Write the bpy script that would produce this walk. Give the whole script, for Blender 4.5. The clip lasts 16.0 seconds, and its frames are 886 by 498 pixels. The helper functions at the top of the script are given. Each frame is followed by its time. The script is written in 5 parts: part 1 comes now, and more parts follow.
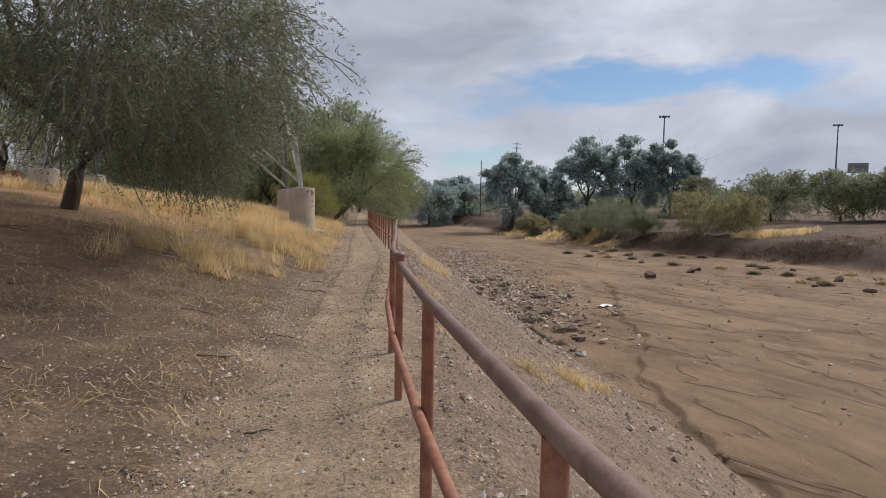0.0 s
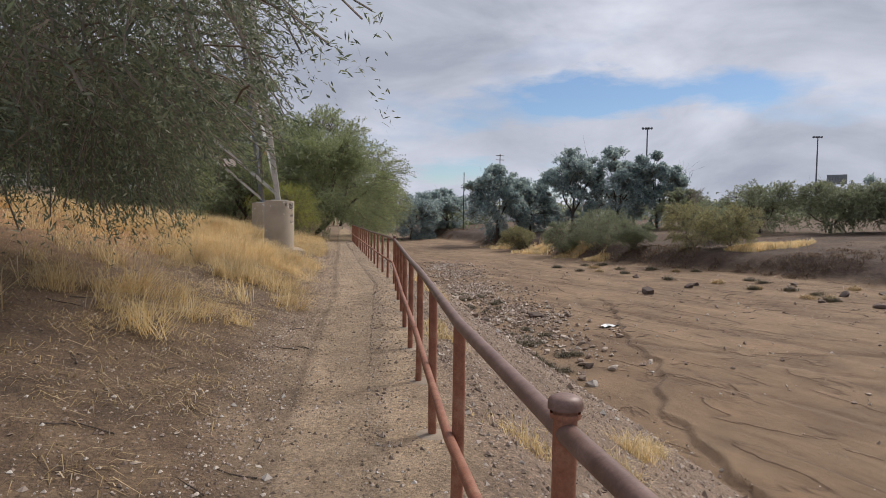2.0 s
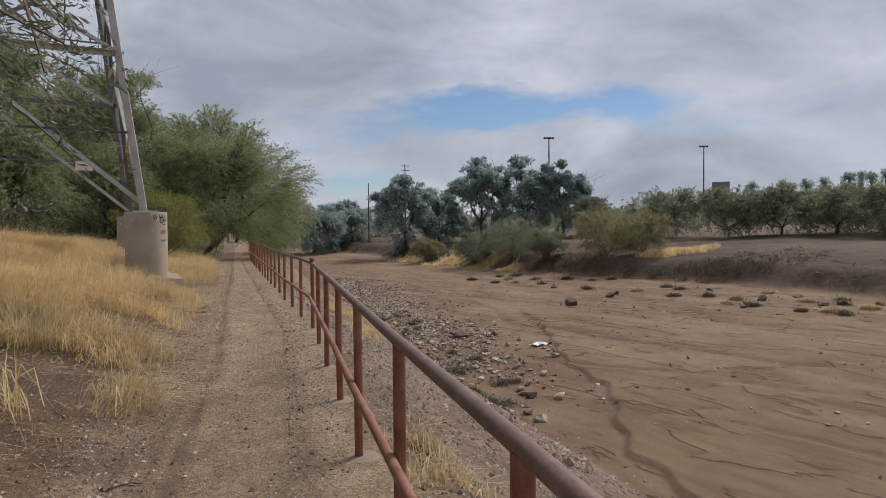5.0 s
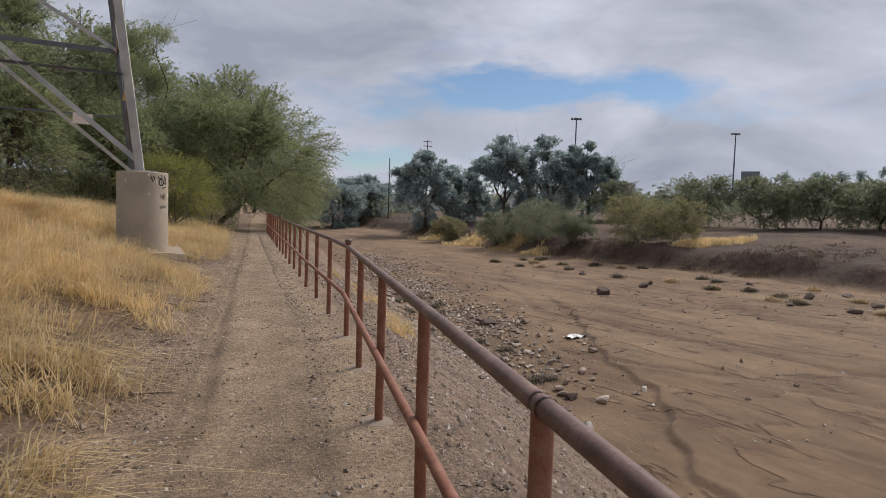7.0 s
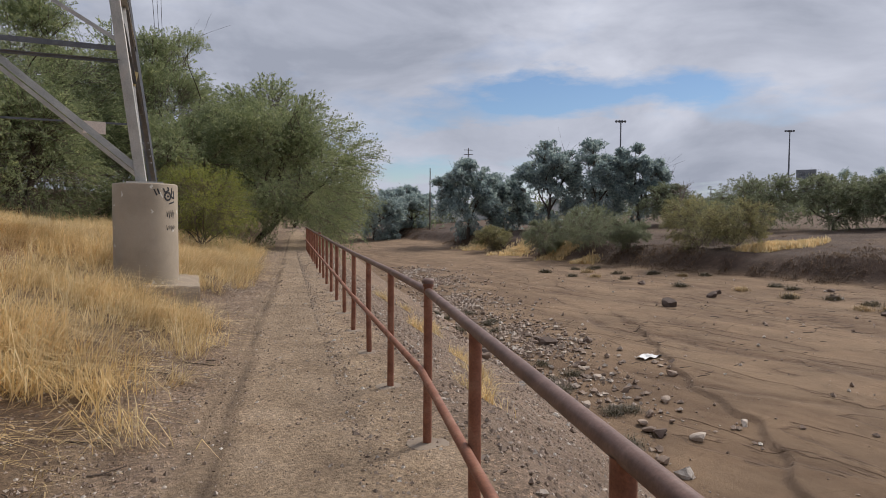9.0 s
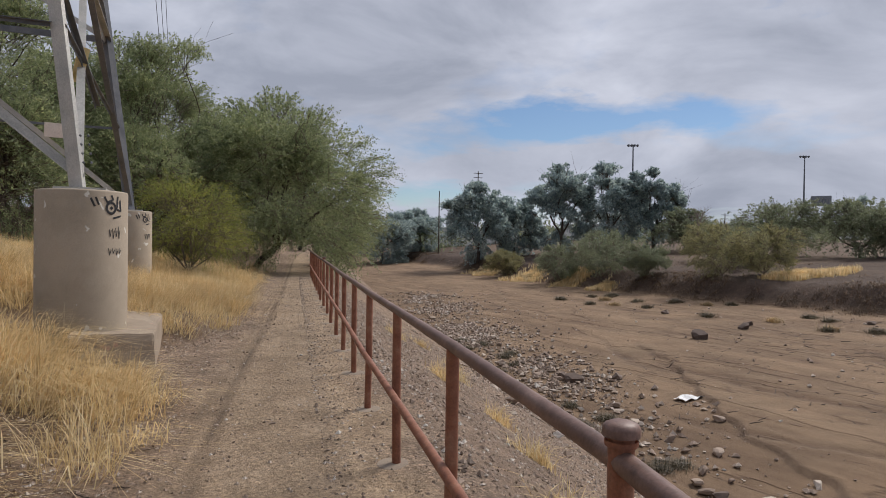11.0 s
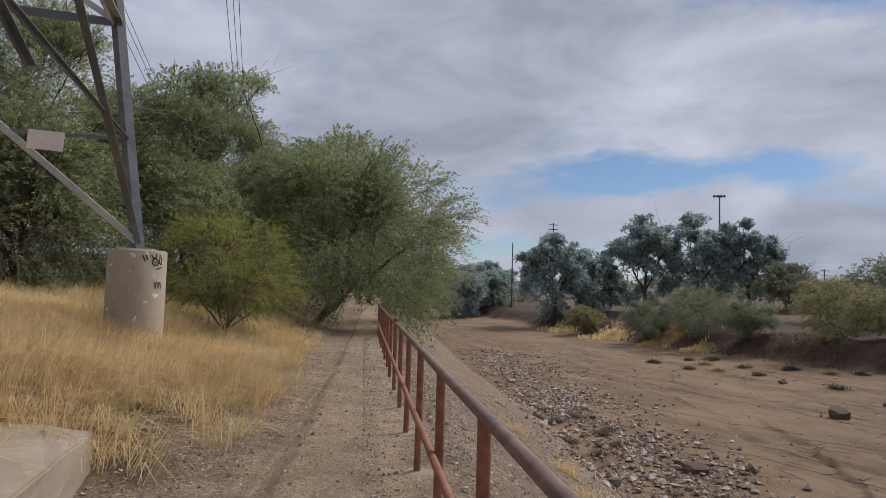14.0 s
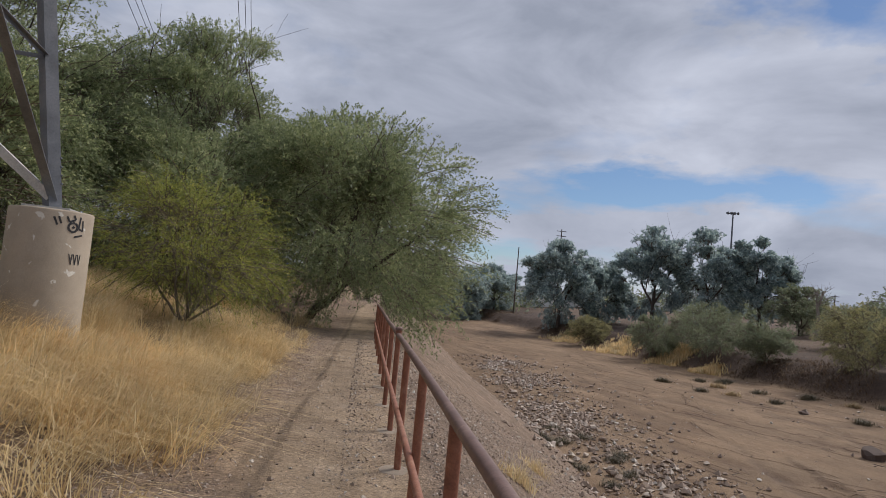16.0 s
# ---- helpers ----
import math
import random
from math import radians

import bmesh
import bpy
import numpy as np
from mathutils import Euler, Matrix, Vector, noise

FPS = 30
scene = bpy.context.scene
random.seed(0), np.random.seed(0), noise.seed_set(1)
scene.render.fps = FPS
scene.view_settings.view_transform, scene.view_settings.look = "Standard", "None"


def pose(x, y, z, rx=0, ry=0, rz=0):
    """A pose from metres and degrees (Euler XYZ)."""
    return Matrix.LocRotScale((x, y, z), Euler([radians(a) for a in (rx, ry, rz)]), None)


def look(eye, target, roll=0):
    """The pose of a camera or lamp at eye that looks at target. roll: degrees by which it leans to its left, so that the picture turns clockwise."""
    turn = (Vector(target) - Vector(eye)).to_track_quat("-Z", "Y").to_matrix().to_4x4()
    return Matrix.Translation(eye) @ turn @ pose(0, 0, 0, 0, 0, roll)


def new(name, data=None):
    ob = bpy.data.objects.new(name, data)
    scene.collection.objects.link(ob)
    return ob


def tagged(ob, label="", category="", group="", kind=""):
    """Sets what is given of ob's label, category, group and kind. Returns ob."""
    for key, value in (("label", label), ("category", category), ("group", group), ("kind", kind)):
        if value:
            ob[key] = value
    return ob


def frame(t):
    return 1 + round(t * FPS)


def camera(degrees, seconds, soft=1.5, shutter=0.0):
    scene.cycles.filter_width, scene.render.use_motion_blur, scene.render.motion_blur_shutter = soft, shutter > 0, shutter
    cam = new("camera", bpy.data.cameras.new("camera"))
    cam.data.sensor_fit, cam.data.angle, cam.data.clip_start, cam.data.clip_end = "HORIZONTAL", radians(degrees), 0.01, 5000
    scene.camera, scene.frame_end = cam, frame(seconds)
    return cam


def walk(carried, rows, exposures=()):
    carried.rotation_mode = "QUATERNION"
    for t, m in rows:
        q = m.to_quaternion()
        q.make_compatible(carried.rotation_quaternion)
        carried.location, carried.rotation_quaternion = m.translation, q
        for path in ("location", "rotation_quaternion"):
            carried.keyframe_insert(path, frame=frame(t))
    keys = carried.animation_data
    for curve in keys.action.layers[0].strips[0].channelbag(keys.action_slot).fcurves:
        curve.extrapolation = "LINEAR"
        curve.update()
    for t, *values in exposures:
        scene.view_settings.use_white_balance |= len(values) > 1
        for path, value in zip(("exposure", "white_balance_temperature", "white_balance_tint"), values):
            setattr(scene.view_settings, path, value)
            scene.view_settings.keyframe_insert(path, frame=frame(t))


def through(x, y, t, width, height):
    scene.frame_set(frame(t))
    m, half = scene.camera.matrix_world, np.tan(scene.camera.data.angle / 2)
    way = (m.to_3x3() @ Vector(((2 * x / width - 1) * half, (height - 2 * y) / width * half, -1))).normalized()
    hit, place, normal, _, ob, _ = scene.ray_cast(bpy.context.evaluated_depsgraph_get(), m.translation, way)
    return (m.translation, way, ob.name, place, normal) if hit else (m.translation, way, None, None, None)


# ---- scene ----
cam = camera(69.6, 16.0, soft=0.7)
PATH = [
    (0, (-0.557, -17.263, 1.454), (-0.344, -15.279, 1.317), 1.0),
    (0.5, (-0.668, -16.461, 1.437), (-0.43, -14.483, 1.258), 0.7),
    (1, (-0.704, -15.667, 1.447), (-0.479, -13.685, 1.315), 0.3),
    (1.5, (-0.831, -15.003, 1.5), (-0.555, -13.026, 1.389), 0.7),
    (2, (-0.861, -14.167, 1.519), (-0.586, -12.189, 1.422), 0.8),
    (2.5, (-0.968, -13.534, 1.564), (-0.61, -11.566, 1.514), 1.5),
    (3, (-0.962, -12.774, 1.547), (-0.566, -10.814, 1.507), 0.8),
    (3.5, (-1.009, -12.003, 1.533), (-0.56, -10.055, 1.474), 1.3),
    (4, (-0.946, -11.23, 1.553), (-0.445, -9.294, 1.554), -0.3),
    (4.5, (-0.926, -10.607, 1.558), (-0.403, -8.676, 1.57), 1.2),
    (5, (-0.83, -9.786, 1.512), (-0.259, -7.87, 1.453), -0.5),
    (7.5, (-0.794, -6.305, 1.485), (-0.277, -4.377, 1.353), 2.2),
    (8, (-0.771, -5.526, 1.518), (-0.231, -3.606, 1.376), 1.5),
    (8.5, (-0.732, -4.772, 1.515), (-0.316, -2.819, 1.392), -0.1),
    (11, (-0.616, -1.259, 1.495), (-0.238, 0.705, 1.47), 0.8),
    (11.5, (-0.579, -0.61, 1.509), (-0.245, 1.358, 1.624), 0.2),
    (12, (-0.584, 0.225, 1.505), (-0.243, 2.196, 1.524), 1.0),
    (12.5, (-0.554, 0.907, 1.487), (-0.35, 2.897, 1.475), 1.4),
    (13, (-0.61, 1.7, 1.493), (-0.422, 3.691, 1.519), 0.5),
    (13.5, (-0.591, 2.377, 1.506), (-0.381, 4.364, 1.581), 1.1),
    (14, (-0.633, 3.171, 1.511), (-0.473, 5.16, 1.648), 1.6),
    (14.5, (-0.625, 3.807, 1.495), (-0.52, 5.795, 1.683), 0.1),
    (15, (-0.671, 4.608, 1.46), (-0.559, 6.601, 1.577), 1.2),
    (15.5, (-0.667, 5.278, 1.459), (-0.482, 7.268, 1.546), 3.5),
    (16, (-0.667, 6.026, 1.519), (-0.517, 8.015, 1.656), 5.4),
]
walk(cam, [(t, look(eye, target, roll)) for t, eye, target, roll in PATH],
     exposures=[(0.0, 0.38, 6420, 13), (3.5, 0.42, 6400, 13), (5.0, 0.16, 6350, 13), (8.0, 0.26, 6380, 13), (11.0, 0.24, 6320, 13), (12.5, 0.13, 6220, 13), (16.0, 0.15, 6200, 13)])

# ---- world, sun ----
SUN_ELEV, SUN_AZ = 48.0, 58.0   # degrees; azimuth clockwise from +y
world = bpy.data.worlds.new("sky")
scene.world = world
world.use_nodes = True
wn, wl = world.node_tree.nodes, world.node_tree.links
wn.clear()


def wnode(kind, **inputs):
    n = wn.new(kind)
    for k, v in inputs.items():
        n.inputs[k.replace("_", " ")].default_value = v
    return n


def wmath(op, a, b=None):
    n = wn.new("ShaderNodeMath")
    n.operation = op
    for i, v in enumerate((a, b)):
        if v is None:
            continue
        if isinstance(v, (int, float)):
            n.inputs[i].default_value = v
        else:
            wl.new(v, n.inputs[i])
    return n.outputs[0]


out = wn.new("ShaderNodeOutputWorld")
sky = wn.new("ShaderNodeTexSky")
sky.sky_type = "NISHITA"
sky.sun_disc = False
sky.dust_density, sky.ozone_density = 0.2, 4.0
sky.sun_elevation, sky.sun_rotation = radians(SUN_ELEV), radians(SUN_AZ)
sky_bg = wnode("ShaderNodeBackground", Strength=0.068)
wl.new(sky.outputs[0], sky_bg.inputs[0])
coord = wn.new("ShaderNodeTexCoord")
sep = wn.new("ShaderNodeSeparateXYZ")
wl.new(coord.outputs["Generated"], sep.inputs[0])
high = wmath("ADD", wmath("MAXIMUM", sep.outputs[2], 0.0), 0.16)
flat = wn.new("ShaderNodeCombineXYZ")
wl.new(wmath("DIVIDE", sep.outputs[0], high), flat.inputs[0])
wl.new(wmath("DIVIDE", sep.outputs[1], high), flat.inputs[1])
move = wn.new("ShaderNodeMapping")
move.inputs["Location"].default_value = (7.4, 2.3, 0.0)
wl.new(flat.outputs[0], move.inputs[0])
cover = wnode("ShaderNodeTexNoise", Scale=0.95, Detail=8.0, Roughness=0.55, Distortion=0.1)
wl.new(move.outputs[0], cover.inputs["Vector"])
cover_ramp = wn.new("ShaderNodeValToRGB")
cover_ramp.color_ramp.elements[0].position, cover_ramp.color_ramp.elements[1].position = 0.2, 0.45

fray = wnode("ShaderNodeTexNoise", Scale=1.6, Detail=6.0, Roughness=0.6)
wl.new(flat.outputs[0], fray.inputs["Vector"])
shift = wn.new("ShaderNodeVectorMath")
shift.operation = "MULTIPLY_ADD"
shift.inputs[1].default_value, shift.inputs[2].default_value = (1.1, 1.1, 0.0), (-0.55, -0.55, 0.0)
wl.new(fray.outputs["Color"], shift.inputs[0])
frayed = wn.new("ShaderNodeVectorMath")
wl.new(flat.outputs[0], frayed.inputs[0])
wl.new(shift.outputs[0], frayed.inputs[1])


def rift(u0, v0, turn, long, wide, depth):
    """A long break in the clouds about (u0, v0) on the flat layer."""
    m = wn.new("ShaderNodeMapping")
    m.vector_type = "TEXTURE"
    m.inputs["Location"].default_value = (u0, v0, 0)
    m.inputs["Rotation"].default_value = (0, 0, radians(turn))
    m.inputs["Scale"].default_value = (long, wide, 1)
    wl.new(frayed.outputs[0], m.inputs[0])
    g = wn.new("ShaderNodeTexGradient")
    g.gradient_type = "SPHERICAL"
    wl.new(m.outputs[0], g.inputs[0])
    return wmath("MULTIPLY", g.outputs["Fac"], depth)


rifts = wmath("ADD", wmath("ADD", rift(1.12, 2.72, -32, 0.85, 0.36, 0.5), rift(0.6, 4.25, 10, 0.4, 0.6, 0.5)), rift(0.98, 1.32, 40, 0.5, 0.28, 0.4))
wl.new(wmath("SUBTRACT", cover.outputs[0], rifts), cover_ramp.inputs[0])
heap = wn.new("ShaderNodeMapping")
heap.inputs["Location"].default_value, heap.inputs["Scale"].default_value = (3.1, 0.4, 0.0), (1.0, 1.0, 2.3)
wl.new(coord.outputs["Generated"], heap.inputs[0])
puff = wnode("ShaderNodeTexNoise", Scale=3.4, Detail=9.0, Roughness=0.55, Distortion=0.35)
wl.new(heap.outputs[0], puff.inputs["Vector"])
puff_ramp = wn.new("ShaderNodeValToRGB")
el = puff_ramp.color_ramp.elements
el[0].position, el[0].color = 0.32, (0.285, 0.31, 0.365, 1)
el[1].position, el[1].color = 0.68, (0.53, 0.555, 0.615, 1)
mid = el.new(0.5)
mid.color = (0.405, 0.43, 0.49, 1)
wl.new(puff.outputs[0], puff_ramp.inputs[0])
cloud_bg = wnode("ShaderNodeBackground", Strength=1.0)
wl.new(puff_ramp.outputs[0], cloud_bg.inputs[0])
both = wn.new("ShaderNodeMixShader")
wl.new(cover_ramp.outputs[0], both.inputs[0])
wl.new(sky_bg.outputs[0], both.inputs[1])
wl.new(cloud_bg.outputs[0], both.inputs[2])
wl.new(both.outputs[0], out.inputs[0])

sun = new("sun", bpy.data.lights.new("sun", "SUN"))
sun.data.energy, sun.data.angle, sun.data.color = 2.7, radians(20), (1.0, 0.93, 0.83)
sa, se = radians(SUN_AZ), radians(SUN_ELEV)
sun.matrix_world = look((0, 0, 30), (-math.sin(sa) * math.cos(se), -math.cos(sa) * math.cos(se), 30 - math.sin(se)))


# ---- materials ----
def mat(name):
    m = bpy.data.materials.new(name)
    m.use_nodes = True
    nt = m.node_tree
    return m, nt, nt.nodes, nt.links, nt.nodes["Principled BSDF"]


def ramp(nt, source, stops):
    r = nt.nodes.new("ShaderNodeValToRGB")
    e = r.color_ramp.elements
    while len(e) < len(stops):
        e.new(0.5)
    for i, (p, c) in enumerate(stops):
        e[i].position, e[i].color = p, (*c, 1) if len(c) == 3 else c
    nt.links.new(source, r.inputs[0])
    return r.outputs[0]


def noise_tex(nt, scale, detail=5, rough=0.6, vec=None, dist=0.0):
    n = nt.nodes.new("ShaderNodeTexNoise")
    n.inputs["Scale"].default_value, n.inputs["Detail"].default_value, n.inputs["Roughness"].default_value = scale, detail, rough
    n.inputs["Distortion"].default_value = dist
    if vec is None:
        vec = nt.nodes.new("ShaderNodeNewGeometry").outputs["Position"]
    nt.links.new(vec, n.inputs["Vector"])
    return n.outputs[0]


def mix(nt, fac, a, b, kind="MIX"):
    n = nt.nodes.new("ShaderNodeMix")
    n.data_type, n.blend_type = "RGBA", kind
    for i, v in ((0, fac), (6, a), (7, b)):
        if isinstance(v, (int, float)):
            n.inputs[i].default_value = v
        elif isinstance(v, tuple):
            n.inputs[i].default_value = (*v, 1)
        else:
            nt.links.new(v, n.inputs[i])
    return n.outputs[2]


def bump(nt, bsdf, height, strength, distance):
    b = nt.nodes.new("ShaderNodeBump")
    b.inputs["Strength"].default_value, b.inputs["Distance"].default_value = strength, distance
    nt.links.new(height, b.inputs["Height"])
    nt.links.new(b.outputs[0], bsdf.inputs["Normal"])


def rough_material(name, stops, scale, fine, rough=0.9, metal=0.0, strength=0.4, dist=0.01, local=False):
    """A surface with blotches at one scale and grain at a finer one."""
    m, nt, n, l, b = mat(name)
    vec = nt.nodes.new("ShaderNodeTexCoord").outputs["Object"] if local else None
    big = noise_tex(nt, scale, 6, 0.65, vec)
    small = noise_tex(nt, fine, 4, 0.7, vec)
    c = ramp(nt, big, stops)
    g = ramp(nt, small, [(0.3, (0.72, 0.72, 0.72)), (0.7, (1.15, 1.15, 1.15))])
    l.new(mix(nt, 1.0, c, g, "MULTIPLY"), b.inputs["Base Color"])
    b.inputs["Roughness"].default_value, b.inputs["Metallic"].default_value = rough, metal
    bump(nt, b, small, strength, dist)
    return m


def leaf_material(name, dark, light, tip, through=0.35):
    m, nt, n, l, b = mat(name)
    geo = n.new("ShaderNodeNewGeometry")
    own = ramp(nt, geo.outputs["Random Per Island"], [(0.0, dark), (0.6, light), (1.0, tip)])
    clump = ramp(nt, noise_tex(nt, 0.9, 3, 0.6), [(0.3, (0.72, 0.74, 0.76)), (0.7, (1.25, 1.2, 1.05))])
    c = mix(nt, 1.0, own, clump, "MULTIPLY")
    l.new(c, b.inputs["Base Color"])
    b.inputs["Roughness"].default_value = 0.55
    tr = n.new("ShaderNodeBsdfTranslucent")
    l.new(c, tr.inputs[0])
    ms = n.new("ShaderNodeMixShader")
    ms.inputs[0].default_value = through
    l.new(b.outputs[0], ms.inputs[1])
    l.new(tr.outputs[0], ms.inputs[2])
    l.new(ms.outputs[0], n["Material Output"].inputs[0])
    return m


M_RUST = rough_material("rusty_pipe_paint", [(0.3, (0.17, 0.062, 0.035)), (0.5, (0.26, 0.1, 0.055)), (0.68, (0.32, 0.16, 0.1))], 9, 120, 0.62, 0.0, 0.25, 0.004)
M_RAIL = rough_material("worn_top_rail", [(0.3, (0.11, 0.06, 0.045)), (0.5, (0.165, 0.095, 0.075)), (0.7, (0.24, 0.15, 0.12))], 8, 110, 0.5, 0.0, 0.2, 0.003)
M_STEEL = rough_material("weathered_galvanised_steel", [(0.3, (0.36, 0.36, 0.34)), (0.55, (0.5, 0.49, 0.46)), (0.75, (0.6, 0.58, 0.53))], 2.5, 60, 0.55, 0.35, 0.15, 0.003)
# dark metal parts; on the pylon, a shaded copy of M_STEEL
M_STEEL_D = rough_material("dark_and_shaded_steel", [(0.3, (0.09, 0.1, 0.115)), (0.6, (0.16, 0.17, 0.19))], 2.5, 60, 0.6, 0.1, 0.15, 0.003)
M_BARK = rough_material("dark_bark", [(0.3, (0.045, 0.035, 0.028)), (0.7, (0.12, 0.09, 0.07))], 7, 45, 0.95, 0, 0.8, 0.03)
M_TWIG = rough_material("grey_twig", [(0.3, (0.11, 0.09, 0.07)), (0.7, (0.2, 0.16, 0.12))], 5, 60, 0.9, 0, 0.4, 0.005)
M_PALEBARK = rough_material("pale_bark", [(0.3, (0.2, 0.17, 0.14)), (0.7, (0.36, 0.31, 0.26))], 3, 30, 0.9, 0, 0.5, 0.02)
M_LEAF_NEAR = leaf_material("mesquite_leaf", (0.07, 0.093, 0.06), (0.145, 0.18, 0.115), (0.26, 0.28, 0.185), 0.45)
M_LEAF = leaf_material("palo_verde_leaf", (0.145, 0.185, 0.095), (0.275, 0.325, 0.172), (0.42, 0.445, 0.25), 0.55)
M_LEAF_BUSH = leaf_material("yellow_green_leaf", (0.16, 0.19, 0.04), (0.3, 0.33, 0.08), (0.43, 0.42, 0.12), 0.5)
# blue-grey leaf, paler and bluer to carry the haze of distance
M_LEAF_EUC = leaf_material("hazed_blue_grey_leaf", (0.19, 0.26, 0.275), (0.37, 0.46, 0.475), (0.55, 0.635, 0.64), 0.55)
M_LEAF_FAR = leaf_material("olive_leaf", (0.145, 0.175, 0.108), (0.25, 0.285, 0.178), (0.36, 0.385, 0.26), 0.45)
M_LEAF_OLIVE = leaf_material("dry_olive_leaf", (0.215, 0.21, 0.105), (0.34, 0.325, 0.165), (0.45, 0.42, 0.23), 0.5)
M_GRASS = leaf_material("dry_blond_grass", (0.47, 0.335, 0.165), (0.77, 0.605, 0.345), (0.91, 0.79, 0.54), 0.5)
M_GRASS_TAN = leaf_material("brown_dry_grass", (0.3, 0.21, 0.115), (0.5, 0.38, 0.22), (0.68, 0.55, 0.37), 0.4)
M_WEED = leaf_material("grey_green_weed", (0.075, 0.062, 0.04), (0.135, 0.115, 0.075), (0.23, 0.19, 0.125), 0.25)
M_PAINT_BLACK = rough_material("black_spray_paint", [(0.3, (0.012, 0.012, 0.014)), (0.7, (0.03, 0.03, 0.032))], 30, 200, 0.5)
M_SIGN = rough_material("faded_sign_enamel", [(0.3, (0.74, 0.65, 0.58)), (0.7, (0.86, 0.78, 0.71))], 4, 60, 0.5)
M_YELLOW = rough_material("faded_yellow_enamel", [(0.3, (0.55, 0.4, 0.12)), (0.7, (0.75, 0.62, 0.33))], 7, 60, 0.5)
M_WHITE = rough_material("white_wall_paint", [(0.3, (0.62, 0.62, 0.6)), (0.7, (0.8, 0.8, 0.78))], 0.3, 8, 0.7)
M_WIRE = rough_material("black_cable", [(0.3, (0.03, 0.03, 0.035)), (0.7, (0.05, 0.05, 0.055))], 3, 40, 0.6)
M_PLASTIC = rough_material("white_litter_sheet", [(0.3, (0.55, 0.56, 0.56)), (0.7, (0.8, 0.8, 0.79))], 3, 30, 0.5)
# blue-grey of distance haze is mixed into the hill colour
M_HILL = rough_material("hazy_distant_hill", [(0.3, (0.16, 0.2, 0.28)), (0.7, (0.2, 0.24, 0.32))], 0.004, 0.03, 0.95)


def concrete(name, base, blotch, patch):
    m, nt, n, l, b = mat(name)
    big = noise_tex(nt, 1.6, 6, 0.7)
    c = ramp(nt, big, [(0.3, base), (0.62, blotch)])
    chip = noise_tex(nt, 6.5, 3, 0.5, None, 0.4)
    c = mix(nt, ramp(nt, chip, [(0.66, (0, 0, 0)), (0.69, (1, 1, 1))]), c, patch)
    fine = noise_tex(nt, 90, 4, 0.7)
    c = mix(nt, 1.0, c, ramp(nt, fine, [(0.3, (0.82, 0.82, 0.82)), (0.7, (1.1, 1.1, 1.1))]), "MULTIPLY")
    l.new(c, b.inputs["Base Color"])
    b.inputs["Roughness"].default_value = 0.85
    bump(nt, b, fine, 0.3, 0.005)
    return m


M_PIER = concrete("tan_painted_concrete", (0.31, 0.26, 0.195), (0.4, 0.335, 0.255), (0.6, 0.57, 0.5))
M_FOOT = concrete("dusty_footing", (0.2, 0.155, 0.115), (0.3, 0.24, 0.18), (0.33, 0.27, 0.21))
M_SLAB = concrete("bare_worn_concrete", (0.26, 0.205, 0.15), (0.37, 0.3, 0.225), (0.42, 0.27, 0.2))


def stone_material(name, a, b_, c_):
    m, nt, n, l, b = mat(name)
    geo = n.new("ShaderNodeNewGeometry")
    info = n.new("ShaderNodeObjectInfo")
    add = n.new("ShaderNodeMath")
    add.operation = "FRACT"
    s = n.new("ShaderNodeMath")
    s.operation = "ADD"
    l.new(geo.outputs["Random Per Island"], s.inputs[0])
    l.new(info.outputs["Random"], s.inputs[1])
    l.new(s.outputs[0], add.inputs[0])
    own = ramp(nt, add.outputs[0], [(0.0, a), (0.6, b_), (0.93, c_), (1.0, (0.6, 0.56, 0.5))])
    fine = noise_tex(nt, 30, 4, 0.7)
    c = mix(nt, 1.0, own, ramp(nt, fine, [(0.3, (0.7, 0.7, 0.7)), (0.7, (1.15, 1.15, 1.15))]), "MULTIPLY")
    l.new(c, b.inputs["Base Color"])
    b.inputs["Roughness"].default_value = 0.9
    bump(nt, b, fine, 0.4, 0.01)
    return m


M_PEBBLE = stone_material("mixed_gravel", (0.16, 0.115, 0.085), (0.32, 0.245, 0.19), (0.52, 0.45, 0.38))
M_ROCK = stone_material("river_rock", (0.22, 0.16, 0.12), (0.38, 0.295, 0.23), (0.56, 0.48, 0.4))
M_ROCK_DARK = stone_material("dark_basalt", (0.09, 0.065, 0.052), (0.14, 0.1, 0.08), (0.2, 0.15, 0.12))


